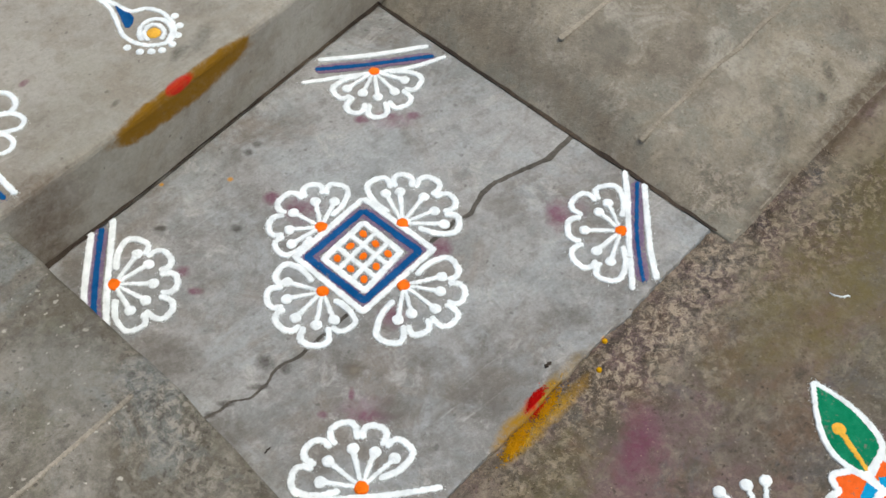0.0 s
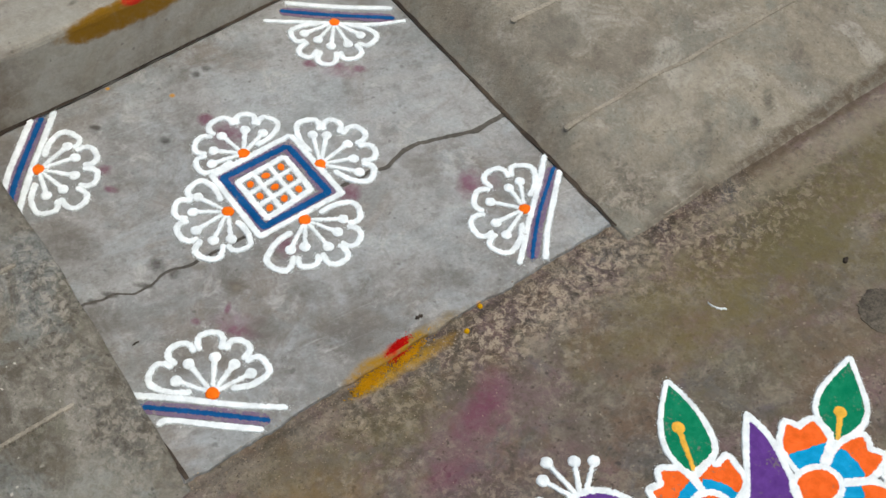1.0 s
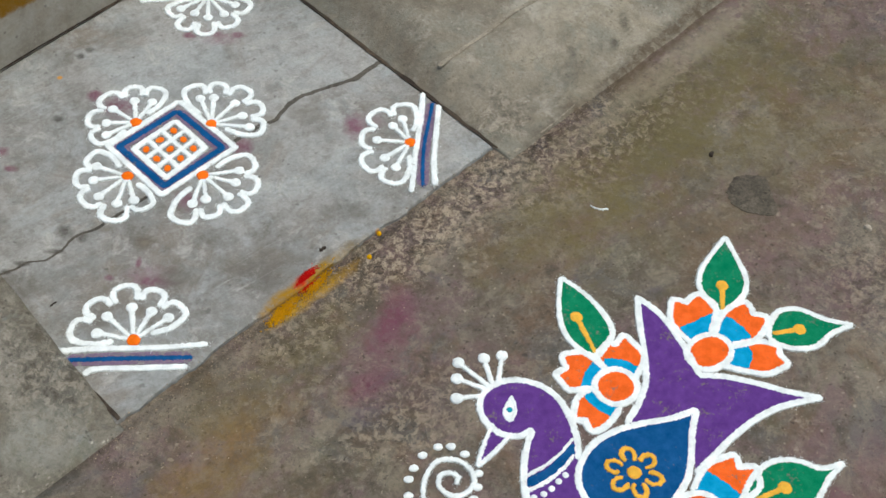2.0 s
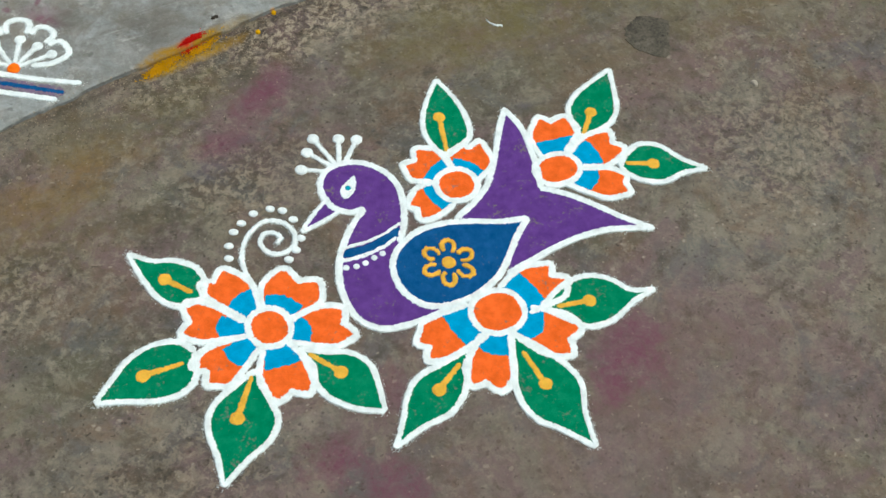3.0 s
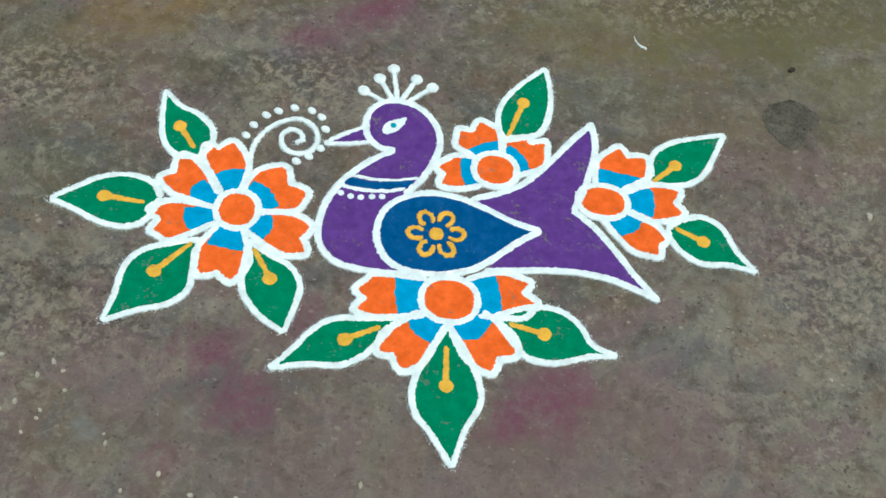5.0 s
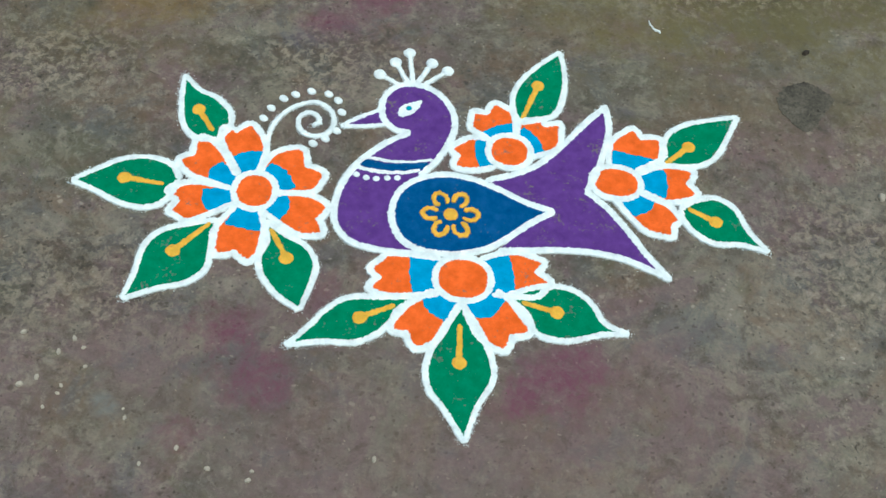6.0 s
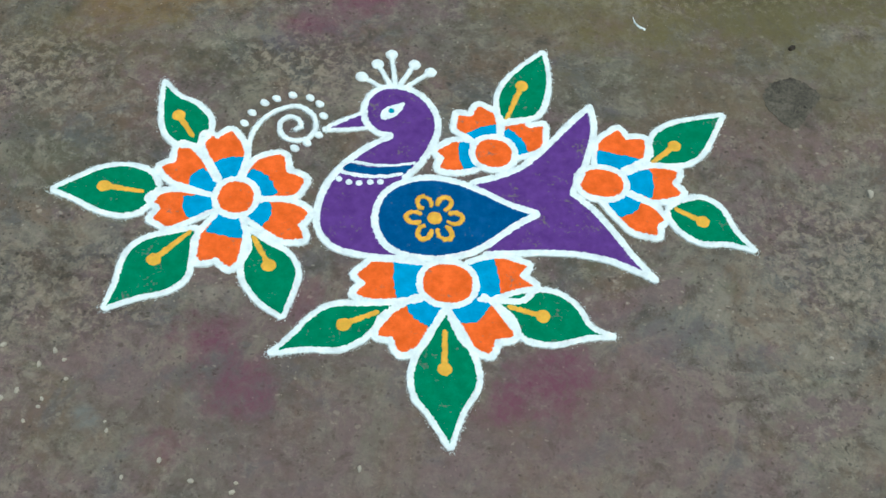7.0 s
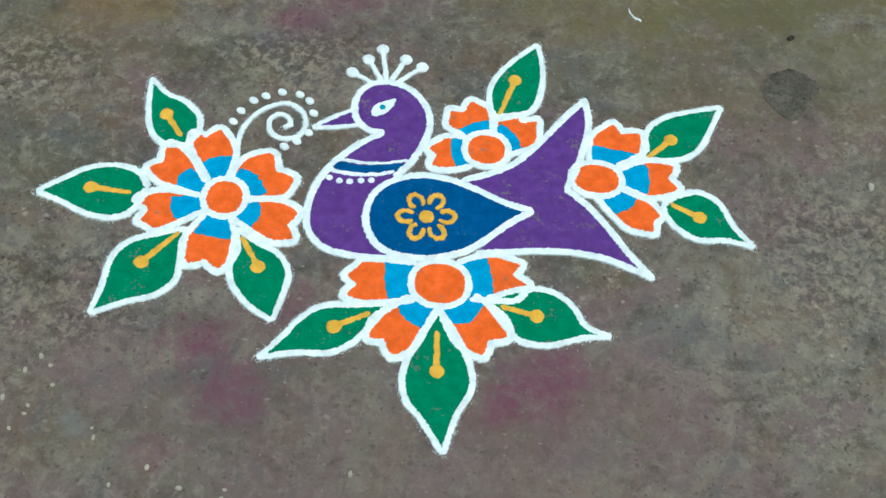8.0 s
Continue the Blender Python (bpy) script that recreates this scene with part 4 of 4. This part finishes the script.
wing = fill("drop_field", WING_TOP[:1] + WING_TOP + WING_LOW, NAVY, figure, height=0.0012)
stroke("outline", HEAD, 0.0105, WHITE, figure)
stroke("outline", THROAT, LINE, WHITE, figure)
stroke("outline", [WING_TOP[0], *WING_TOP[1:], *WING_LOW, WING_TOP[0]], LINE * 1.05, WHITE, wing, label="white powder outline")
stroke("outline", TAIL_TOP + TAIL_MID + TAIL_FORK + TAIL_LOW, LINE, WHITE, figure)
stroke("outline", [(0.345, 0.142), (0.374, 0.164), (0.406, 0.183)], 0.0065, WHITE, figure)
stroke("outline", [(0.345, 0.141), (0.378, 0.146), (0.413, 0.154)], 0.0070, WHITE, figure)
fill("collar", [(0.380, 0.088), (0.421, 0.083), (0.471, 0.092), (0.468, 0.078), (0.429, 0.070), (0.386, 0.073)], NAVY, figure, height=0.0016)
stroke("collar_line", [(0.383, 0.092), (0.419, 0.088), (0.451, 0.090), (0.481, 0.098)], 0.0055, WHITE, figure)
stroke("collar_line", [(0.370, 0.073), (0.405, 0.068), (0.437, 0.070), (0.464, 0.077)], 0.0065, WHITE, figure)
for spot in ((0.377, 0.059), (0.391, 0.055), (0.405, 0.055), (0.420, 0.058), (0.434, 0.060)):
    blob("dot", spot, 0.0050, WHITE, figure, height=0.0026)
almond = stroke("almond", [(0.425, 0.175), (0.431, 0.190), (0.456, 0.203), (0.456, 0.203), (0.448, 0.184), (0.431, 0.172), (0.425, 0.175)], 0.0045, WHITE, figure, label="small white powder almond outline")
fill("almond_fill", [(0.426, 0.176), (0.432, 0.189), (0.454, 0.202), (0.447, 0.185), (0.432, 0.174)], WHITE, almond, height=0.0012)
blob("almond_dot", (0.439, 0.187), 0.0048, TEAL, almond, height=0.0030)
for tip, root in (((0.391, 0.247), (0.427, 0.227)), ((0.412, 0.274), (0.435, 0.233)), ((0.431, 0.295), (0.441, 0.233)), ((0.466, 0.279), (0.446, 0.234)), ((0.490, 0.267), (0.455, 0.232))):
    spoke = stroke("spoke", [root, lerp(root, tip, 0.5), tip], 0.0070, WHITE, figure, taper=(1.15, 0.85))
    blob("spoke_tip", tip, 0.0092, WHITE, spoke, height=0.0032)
HUB = (0.512, 0.007)
blob("rosette_dot", HUB, 0.0105, YELLOW, wing, lift=0.0012, label="yellow powder dot")
for k in range(6):
    a = radians(4 + 60 * k)
    ca, sa = math.cos(a), math.sin(a)
    loop = [(HUB[0] + r * ca - s * sa, HUB[1] + 1.02 * (r * sa + s * ca)) for r, s in ((0.0165, -0.0050), (0.0255, -0.0088), (0.0345, -0.0068), (0.0385, 0.0), (0.0345, 0.0068), (0.0255, 0.0088), (0.0185, 0.0060))]
    stroke("rosette_petal", loop, 0.0088, YELLOW, wing, lift=0.0010, height=0.0022, taper=(0.7, 0.9), label="yellow powder loop", dust=0.4)

curl = thing("powder_spiral", *(0.292, 0.151), 0.0, "white powder spiral ringed with small dots", "spiral drawing")
stroke("curl", [(0.249, 0.081), (0.247, 0.113), (0.256, 0.145), (0.278, 0.170), (0.305, 0.181), (0.328, 0.168), (0.335, 0.144), (0.326, 0.125), (0.306, 0.119), (0.289, 0.128), (0.285, 0.148), (0.296, 0.161), (0.309, 0.157), (0.314, 0.145), (0.305, 0.137)], 0.0072, WHITE, curl)
for spot in ((0.235, 0.142), (0.243, 0.162), (0.258, 0.182), (0.274, 0.192), (0.296, 0.201), (0.321, 0.199), (0.336, 0.189), (0.344, 0.168), (0.340, 0.133), (0.326, 0.117), (0.310, 0.106)):
    blob("dot", spot, 0.0055, WHITE, curl, height=0.0026, ry=0.0068, turn=60)


# ---- powder drawing on the doorstep ----
def half_flower(name, dot, tips, lobes, label, group, surf=on_slab, border=()):
    """A fan of knobbed stalks inside a scalloped outline, springing from an orange dot."""
    ob = thing(name, *dot, surf(*dot), label, "flower drawing", group)

    def polar(points):
        out = []
        for t in points:
            angle = math.atan2(t[1] - dot[1], t[0] - dot[0])
            while out and angle - out[-1][0] > math.pi:
                angle -= 2 * math.pi
            while out and angle - out[-1][0] < -math.pi:
                angle += 2 * math.pi
            out.append((angle, math.hypot(t[0] - dot[0], t[1] - dot[1])))
        return out

    def out(angle, r):
        return dot[0] + r * math.cos(angle), dot[1] + r * math.sin(angle)

    arcs = polar(lobes)
    spin = 1 if arcs[-1][0] > arcs[0][0] else -1
    bounds = [arcs[0][0] - spin * radians(20)] + [(a[0] + b[0]) / 2 for a, b in zip(arcs, arcs[1:])] + [arcs[-1][0] + spin * radians(20)]
    for k, (angle, r) in enumerate(arcs):
        lo, hi = bounds[k], bounds[k + 1]
        pre = arcs[k - 1][1] if k else r
        post = arcs[k + 1][1] if k + 1 < len(arcs) else r
        start = [out(lo, 0.30 * r), out(lo - 0.03 * spin, 0.62 * r)] if k == 0 else [out(lo + 0.05 * spin, 0.5 * (r + pre) * 0.74)]
        end = [out(hi + 0.03 * spin, 0.62 * r), out(hi, 0.30 * r)] if k + 1 == len(arcs) else [out(hi - 0.05 * spin, 0.5 * (r + post) * 0.74)]
        path = start + [out(lo + (angle - lo) * 0.25, r * 0.91), out(lo + (angle - lo) * 0.65, r * 1.0), out(hi + (angle - hi) * 0.65, r * 1.0), out(hi + (angle - hi) * 0.25, r * 0.91)] + end
        stroke("scallop", path, 0.0098, WHITE, ob, surf, height=0.0018, label="white powder line")
    for angle, r in polar(tips):
        stalk = stroke("stalk", [out(angle, 0.006), out(angle, 0.5 * r), out(angle, r)], 0.0074, WHITE, ob, surf, height=0.0018, taper=(0.85, 1.1))
        blob("stalk_tip", out(angle, r), 0.0086, WHITE, stalk, surf, height=0.0024)
    blob("flower_dot", dot, 0.0100, DOT, ob, surf, height=0.0026, label="orange powder dot", lift=0.0006)
    for k, (tone, width, points) in enumerate(border):
        if k == 1:
            stroke("smudge", points, 0.021, MAUVE, ob, surf, height=0.0003, label="faint mauve smudge under the line", dust=0)
        stroke("border_line", points, width, tone, ob, surf, height=0.0018 if tone is WHITE else 0.0012, label="white powder line" if tone is WHITE else "deep-blue powder line")
    return ob


DOT = powder("bright_orange_powder", srgb(*C_DOT), 0.0)
MAUVE = powder("mauve_smudge", srgb(118, 100, 122), 0.42, srgb(134, 131, 126))
MEDAL = "half flowers of the medallion"
half_flower("powder_half_flower", (0.284, 0.983), [(0.330, 1.010), (0.307, 1.029), (0.268, 1.032), (0.244, 1.009), (0.231, 0.985)], [(0.353, 1.034), (0.323, 1.058), (0.276, 1.067), (0.223, 1.033), (0.208, 0.990)], "white scalloped powder half flower with an orange dot", MEDAL)
half_flower("powder_half_flower", (0.385, 0.911), [(0.401, 0.973), (0.421, 0.962), (0.443, 0.931), (0.438, 0.899), (0.434, 0.870)], [(0.409, 1.004), (0.444, 0.986), (0.476, 0.950), (0.476, 0.900), (0.453, 0.858)], "white scalloped powder half flower with an orange dot", MEDAL)
half_flower("powder_half_flower", (0.215, 0.885), [(0.185, 0.932), (0.167, 0.908), (0.158, 0.873), (0.174, 0.844), (0.199, 0.835)], [(0.187, 0.957), (0.145, 0.926), (0.132, 0.875), (0.151, 0.818), (0.204, 0.810)], "white scalloped powder half flower with an orange dot", MEDAL)
half_flower("powder_half_flower", (0.315, 0.819), [(0.369, 0.796), (0.350, 0.777), (0.325, 0.758), (0.293, 0.773), (0.271, 0.777)], [(0.398, 0.799), (0.371, 0.748), (0.332, 0.724), (0.280, 0.738), (0.239, 0.752)], "white scalloped powder half flower with an orange dot", MEDAL)
EDGE = "corner flowers of the doorstep"
half_flower("powder_corner_flower", (0.635, 0.690), [(0.657, 0.742), (0.634, 0.738), (0.593, 0.726), (0.580, 0.686), (0.583, 0.659)], [(0.675, 0.770), (0.628, 0.781), (0.575, 0.745), (0.542, 0.685), (0.553, 0.641)], "white powder half flower with blue and white corner lines", EDGE, border=(
    (WHITE, 0.0098, [(0.723, 0.773), (0.681, 0.723), (0.629, 0.667), (0.571, 0.600)]), (NAVY, 0.0068, [(0.723, 0.744), (0.661, 0.683), (0.619, 0.634), (0.595, 0.601)]), (WHITE, 0.0098, [(0.728, 0.734), (0.674, 0.672), (0.640, 0.631), (0.612, 0.591)])))
half_flower("powder_corner_flower", (-0.015, 1.088), [(0.041, 1.115), (0.044, 1.088), (0.031, 1.054), (0.006, 1.035), (-0.021, 1.034)], [(0.057, 1.134), (0.075, 1.081), (0.059, 1.034), (0.020, 0.994), (-0.027, 1.000)], "white powder half flower with blue and white corner lines", EDGE, border=(
    (WHITE, 0.0100, [(0.047, 1.195), (0.009, 1.140), (-0.032, 1.081), (-0.073, 1.012)]), (NAVY, 0.0095, [(0.025, 1.191), (-0.016, 1.135), (-0.051, 1.084), (-0.076, 1.041)]), (WHITE, 0.0105, [(0.008, 1.193), (-0.034, 1.135), (-0.060, 1.098), (-0.079, 1.062)])))
half_flower("powder_corner_flower", (0.547, 1.192), [(0.489, 1.190), (0.503, 1.166), (0.517, 1.143), (0.546, 1.135), (0.575, 1.146)], [(0.466, 1.187), (0.465, 1.140), (0.488, 1.109), (0.538, 1.100), (0.588, 1.122)], "white powder half flower with blue and white corner lines", EDGE, border=(
    (WHITE, 0.0100, [(0.490, 1.273), (0.570, 1.225), (0.656, 1.182)]), (NAVY, 0.0090, [(0.473, 1.258), (0.549, 1.212), (0.649, 1.158)]), (WHITE, 0.0085, [(0.437, 1.247), (0.511, 1.209), (0.595, 1.164), (0.663, 1.144)])))
half_flower("powder_corner_flower", (0.069, 0.599), [(0.032, 0.640), (0.058, 0.658), (0.095, 0.652), (0.115, 0.629), (0.130, 0.605)], [(0.008, 0.670), (0.051, 0.693), (0.106, 0.692), (0.140, 0.659), (0.155, 0.614)], "white powder half flower with blue and white corner lines", EDGE, border=(
    (WHITE, 0.0098, [(-0.031, 0.645), (0.027, 0.610), (0.093, 0.566), (0.153, 0.532)]), (NAVY, 0.0080, [(-0.025, 0.622), (0.046, 0.576), (0.123, 0.524)]), (WHITE, 0.0095, [(-0.018, 0.586), (0.001, 0.585), (0.053, 0.551), (0.109, 0.515)])))

medal = thing("powder_medallion", *(0.301, 0.898), 0.02, "white and deep-blue powder diamond holding a grid of orange squares", "rangoli drawing")
OUTER, BLUE, INNER = [(0.368, 0.987), (0.390, 0.843), (0.240, 0.820), (0.221, 0.961)], [(0.354, 0.968), (0.372, 0.853), (0.253, 0.834), (0.235, 0.950)], [(0.340, 0.950), (0.349, 0.870), (0.264, 0.847), (0.252, 0.932)]


def diamond(corners):
    a, b, c, d = corners
    return [a, b, b, c, c, d, d, a]


stroke("frame_line", diamond(OUTER), LINE, WHITE, medal, on_slab, label="white powder line")
stroke("smudge", diamond(BLUE), 0.024, MAUVE, medal, on_slab, height=0.0003, dust=0)
stroke("frame_line", diamond(BLUE), 0.0115, NAVY, medal, on_slab, height=0.0014, label="deep-blue powder line")
stroke("frame_line", diamond(INNER), 0.0105, WHITE, medal, on_slab, label="white powder line")
top, right, bottom, left = INNER
for f in (0.345, 0.675):
    stroke("grid_line", [lerp(top, right, f), lerp(lerp(top, right, f), lerp(left, bottom, f), 0.5), lerp(left, bottom, f)], 0.0086, WHITE, medal, on_slab)
    stroke("grid_line", [lerp(top, left, f), lerp(lerp(top, left, f), lerp(right, bottom, f), 0.5), lerp(right, bottom, f)], 0.0086, WHITE, medal, on_slab)
for i in range(3):
    for j in range(3):
        f, g = 0.175 + 0.33 * i, 0.175 + 0.33 * j
        spot = lerp(lerp(top, right, f), lerp(left, bottom, f), g)
        blob("grid_dot", spot, 0.0070, DOT, medal, on_slab, height=0.0012, ry=0.0054, turn=random.uniform(0, 90), label="orange powder pinch")

# ---- powder drawing on the threshold step ----
drop = thing("powder_drop", *(0.250, 1.373), PLINTH, "white powder drop with a blue field, yellow dot and dotted rim", "rangoli drawing")
stroke("drop_line", [(0.221, 1.517), (0.241, 1.453), (0.250, 1.424), (0.273, 1.414), (0.287, 1.389), (0.286, 1.355), (0.274, 1.334), (0.258, 1.325), (0.233, 1.336), (0.217, 1.359), (0.213, 1.387), (0.223, 1.424), (0.229, 1.460), (0.221, 1.517)], 0.0080, WHITE, drop, on_plinth)
stroke("drop_curl", [(0.258, 1.325), (0.278, 1.345), (0.280, 1.371), (0.266, 1.386), (0.248, 1.384), (0.235, 1.372), (0.228, 1.354)], 0.0080, WHITE, drop, on_plinth)
stroke("drop_curl", [(0.236, 1.347), (0.239, 1.365), (0.254, 1.376), (0.267, 1.368), (0.266, 1.348), (0.252, 1.336)], 0.0070, WHITE, drop, on_plinth)
fill("drop_field", [(0.240, 1.454), (0.246, 1.432), (0.246, 1.408), (0.231, 1.393), (0.225, 1.400), (0.231, 1.423)], NAVY, drop, on_plinth, height=0.0012)
blob("drop_dot", (0.252, 1.357), 0.0115, YELLOW, drop, on_plinth, height=0.0035)
for spot in ((0.298, 1.369), (0.292, 1.345), (0.278, 1.328), (0.260, 1.316), (0.241, 1.315), (0.227, 1.323), (0.213, 1.334), (0.203, 1.355)):
    blob("dot", spot, 0.0065, WHITE, drop, on_plinth)
rim = thing("powder_corner_flower", *(-0.048, 1.341), PLINTH, "white scalloped powder half flower near the step's edge", "flower drawing", EDGE)
stroke("scallop", [(-0.015, 1.407), (0.007, 1.395), (0.016, 1.380), (0.013, 1.358), (-0.002, 1.349), (-0.020, 1.357)], 0.0085, WHITE, rim, on_plinth)
stroke("scallop", [(-0.022, 1.354), (-0.004, 1.348), (0.006, 1.333), (0.006, 1.318), (-0.006, 1.310), (-0.023, 1.315), (-0.037, 1.323)], 0.0085, WHITE, rim, on_plinth)
stroke("scallop", [(-0.038, 1.321), (-0.028, 1.309), (-0.026, 1.292), (-0.036, 1.280), (-0.051, 1.281), (-0.067, 1.295)], 0.0085, WHITE, rim, on_plinth)
stroke("border_line", [(-0.083, 1.326), (-0.076, 1.269), (-0.073, 1.225), (-0.071, 1.197)], 0.0095, WHITE, rim, on_plinth)
stroke("border_line", [(-0.104, 1.301), (-0.093, 1.235), (-0.087, 1.199)], 0.0085, NAVY, rim, on_plinth, height=0.0012)

# ---- turmeric and vermilion on the step edges ----
FRESH = powder("fresh_turmeric", srgb(*C_FRESH), 0.20)
VERMILION = powder("vermilion_powder", srgb(*C_VERM), 0.02)


def crumbs(name, centre, rx, ry, turn, count, size, material, parent, surf, label=""):
    """Loose crumbs of powder heaped round a spot."""
    verts, faces = [], []
    ca, sa = math.cos(radians(turn)), math.sin(radians(turn))
    for _ in range(count):
        px, py = random.gauss(0, rx * 0.5), random.gauss(0, ry * 0.5)
        x, y = centre[0] + px * ca - py * sa, centre[1] + px * sa + py * ca
        grain(verts, faces, x, y, surf(x, y) + random.uniform(0, 0.001), size * random.uniform(0.4, 1.5))
    return part(name, verts, faces, material, parent, label)


def rim_height(x, y):
    return on_slab(x, y) if uv(x, y)[1] > 0.004 else 0.0


smear = thing("turmeric_smear", *(0.331, 0.548), 0.008, "yellow turmeric smear with red vermilion on the doorstep's front edge", "turmeric")
crumbs("turmeric_grit", (0.277, 0.524), 0.030, 0.009, 20, 1100, 0.0013, FRESH, smear, rim_height, "bright yellow turmeric crumbs")
crumbs("turmeric_grit", (0.348, 0.538), 0.034, 0.008, 20, 600, 0.0012, FRESH, smear, rim_height, "bright yellow turmeric crumbs")
crumbs("turmeric_grit", (0.309, 0.533), 0.06, 0.007, 20, 350, 0.0009, FRESH, smear, rim_height)
for spot in ((0.482, 0.565), (0.442, 0.535)):
    blob("turmeric_crumb", spot, 0.004, FRESH, smear, lambda x, y: 0.001, height=0.003)
crumbs("vermilion_grit", (0.336, 0.550), 0.017, 0.0075, 25, 2600, 0.0010, VERMILION, smear, lambda x, y: rim_height(x, y) + 0.0003)

# ---- small things on the street ----
CHIP = powder("pale_chip", srgb(176, 166, 150), 0.0)


def lump(name, centre, rx, ry, height, turn, material, label, category, group="", seed=0.0, kind=""):
    """A low stone or dried lump with an angular outline."""
    steps, verts, faces = 22, [], []
    ca, sa = math.cos(radians(turn)), math.sin(radians(turn))
    for f, z in ((1.0, -0.002), (0.97, 0.15 * height), (0.82, 0.75 * height), (0.45, height)):
        for k in range(steps):
            a = 6.28319 * k / steps
            w = f * (1 + 0.34 * noise.noise((1.7 * math.cos(a), 1.3 * math.sin(a), seed)) + 0.10 * noise.noise((4 * math.cos(a), 4 * math.sin(a), seed)))
            px, py = rx * w * math.cos(a), ry * w * math.sin(a)
            verts.append((centre[0] + px * ca - py * sa, centre[1] + px * sa + py * ca, max(z, -0.002) + (0.15 * height * noise.noise((5 * math.cos(a), 5 * math.sin(a), f + seed)) if z > 0 else 0)))
    for r in range(3):
        for k in range(steps):
            j = (k + 1) % steps
            faces.append((r * steps + k, r * steps + j, (r + 1) * steps + j, (r + 1) * steps + k))
    faces.append(tuple(3 * steps + k for k in range(steps)))
    return tagged(part(name, verts, faces, material), label, category, group, kind)


chips = random.Random(11)
for x, y, r in ((0.208, -0.375, 0.004), (0.249, -0.398, 0.004), (0.445, -0.365, 0.004), (-0.009, -0.239, 0.004), (0.055, -0.241, 0.004), (0.069, -0.253, 0.003), (0.004, -0.312, 0.005), (0.054, -0.308, 0.003), (0.052, -0.319, 0.003), (0.039, -0.339, 0.003), (0.135, -0.331, 0.002), (1.124, 0.114, 0.007), (0.299, -0.408, 0.004), (0.077, -0.279, 0.003), (0.139, -0.343, 0.003), (0.040, -0.262, 0.004), (0.022, -0.300, 0.004), (0.168, -0.400, 0.003), (0.302, -0.396, 0.003), (1.039, -0.158, 0.003)):
    lump("pale_chip", (x, y), r, r * 0.7, r * 0.6, chips.uniform(0, 180), CHIP, "small pale stone chip on the street cement", "stone chip", "chips on the street", chips.uniform(0, 50))
pit = thing("dark_patch", 1.030, 0.270, 0.0, "dark rough patch of bare aggregate in the street cement", "patch")
fill("aggregate", [(0.984, 0.283), (1.002, 0.309), (1.034, 0.321), (1.034, 0.321), (1.056, 0.309), (1.075, 0.291), (1.075, 0.291), (1.056, 0.262), (1.034, 0.224), (1.034, 0.224), (1.016, 0.226), (0.992, 0.254), (0.984, 0.282)], AGGREGATE, pit, height=-0.0006, ragged=0.002)
lump("dark_crumb", (1.037, 0.381), 0.006, 0.004, 0.004, 30, DIRT, "small dark crumb of earth on the street cement", "crumb", seed=4.0)
peel = thing("white_paring", 0.800, 0.400, 0.0, "thin curved white paring lying on the street", "litter")
stroke("paring_strip", [(0.793, 0.414), (0.797, 0.403), (0.803, 0.396), (0.812, 0.391)], 0.0042, WHITE, peel, height=0.0016, taper=(0.5, 0.9), dust=0)
twig = thing("dark_twig", *(0.005, 0.723), 0.02, "short dark twig on the doorstep", "twig")
stroke("twig", [(-0.001, 0.721), (0.005, 0.723), (0.010, 0.723)], 0.0024, DIRT, twig, on_slab, height=0.002, dust=0)

seed = thing("dark_seed", *(0.389, 0.584), 0.012, "small dark seed husk on the doorstep", "seed")
stroke("husk", [(0.382, 0.583), (0.388, 0.584), (0.394, 0.584)], 0.0048, DIRT, seed, on_slab, height=0.0028, dust=0)

# loose grit on the street, thick by the broken doorstep edge
verts, faces = [], []
grit = random.Random(5)
for _ in range(9000):
    if grit.random() < 0.6:
        x, y = xy(grit.uniform(-0.05, 1.05), 0.004 - abs(grit.gauss(0, 0.05)))
        r = 0.0005 + 0.0011 * grit.random() ** 3 + (0.0012 if grit.random() < 0.03 else 0)
    else:
        x, y, r = grit.uniform(-0.6, 1.7), grit.uniform(-0.75, 0.5), 0.0004 + 0.0010 * grit.random() ** 3
    grain(verts, faces, x, y, on_slab(x, y) - 0.0015 if uv(x, y)[1] > 0 and 0 < uv(x, y)[0] < 0.76 else -0.0006, r)
_g = Nodes("street_grit", 0.95)
_rand = _g.tree.nodes.new("ShaderNodeNewGeometry").outputs["Random Per Island"]
_tone = _g.mix(_g.ramp(_rand, 0.0, 1.0), srgb(66, 58, 48), srgb(168, 152, 132))
GRIT = _g.done(_g.mix(_g.ramp(_g.noise(600.0), 0.4, 0.7, 0.0, 0.4), _tone, srgb(120, 110, 96)))
tagged(part("street_grit", verts, faces, GRIT), "loose brown-grey grit scattered over the street cement", "grit", kind="stuff")
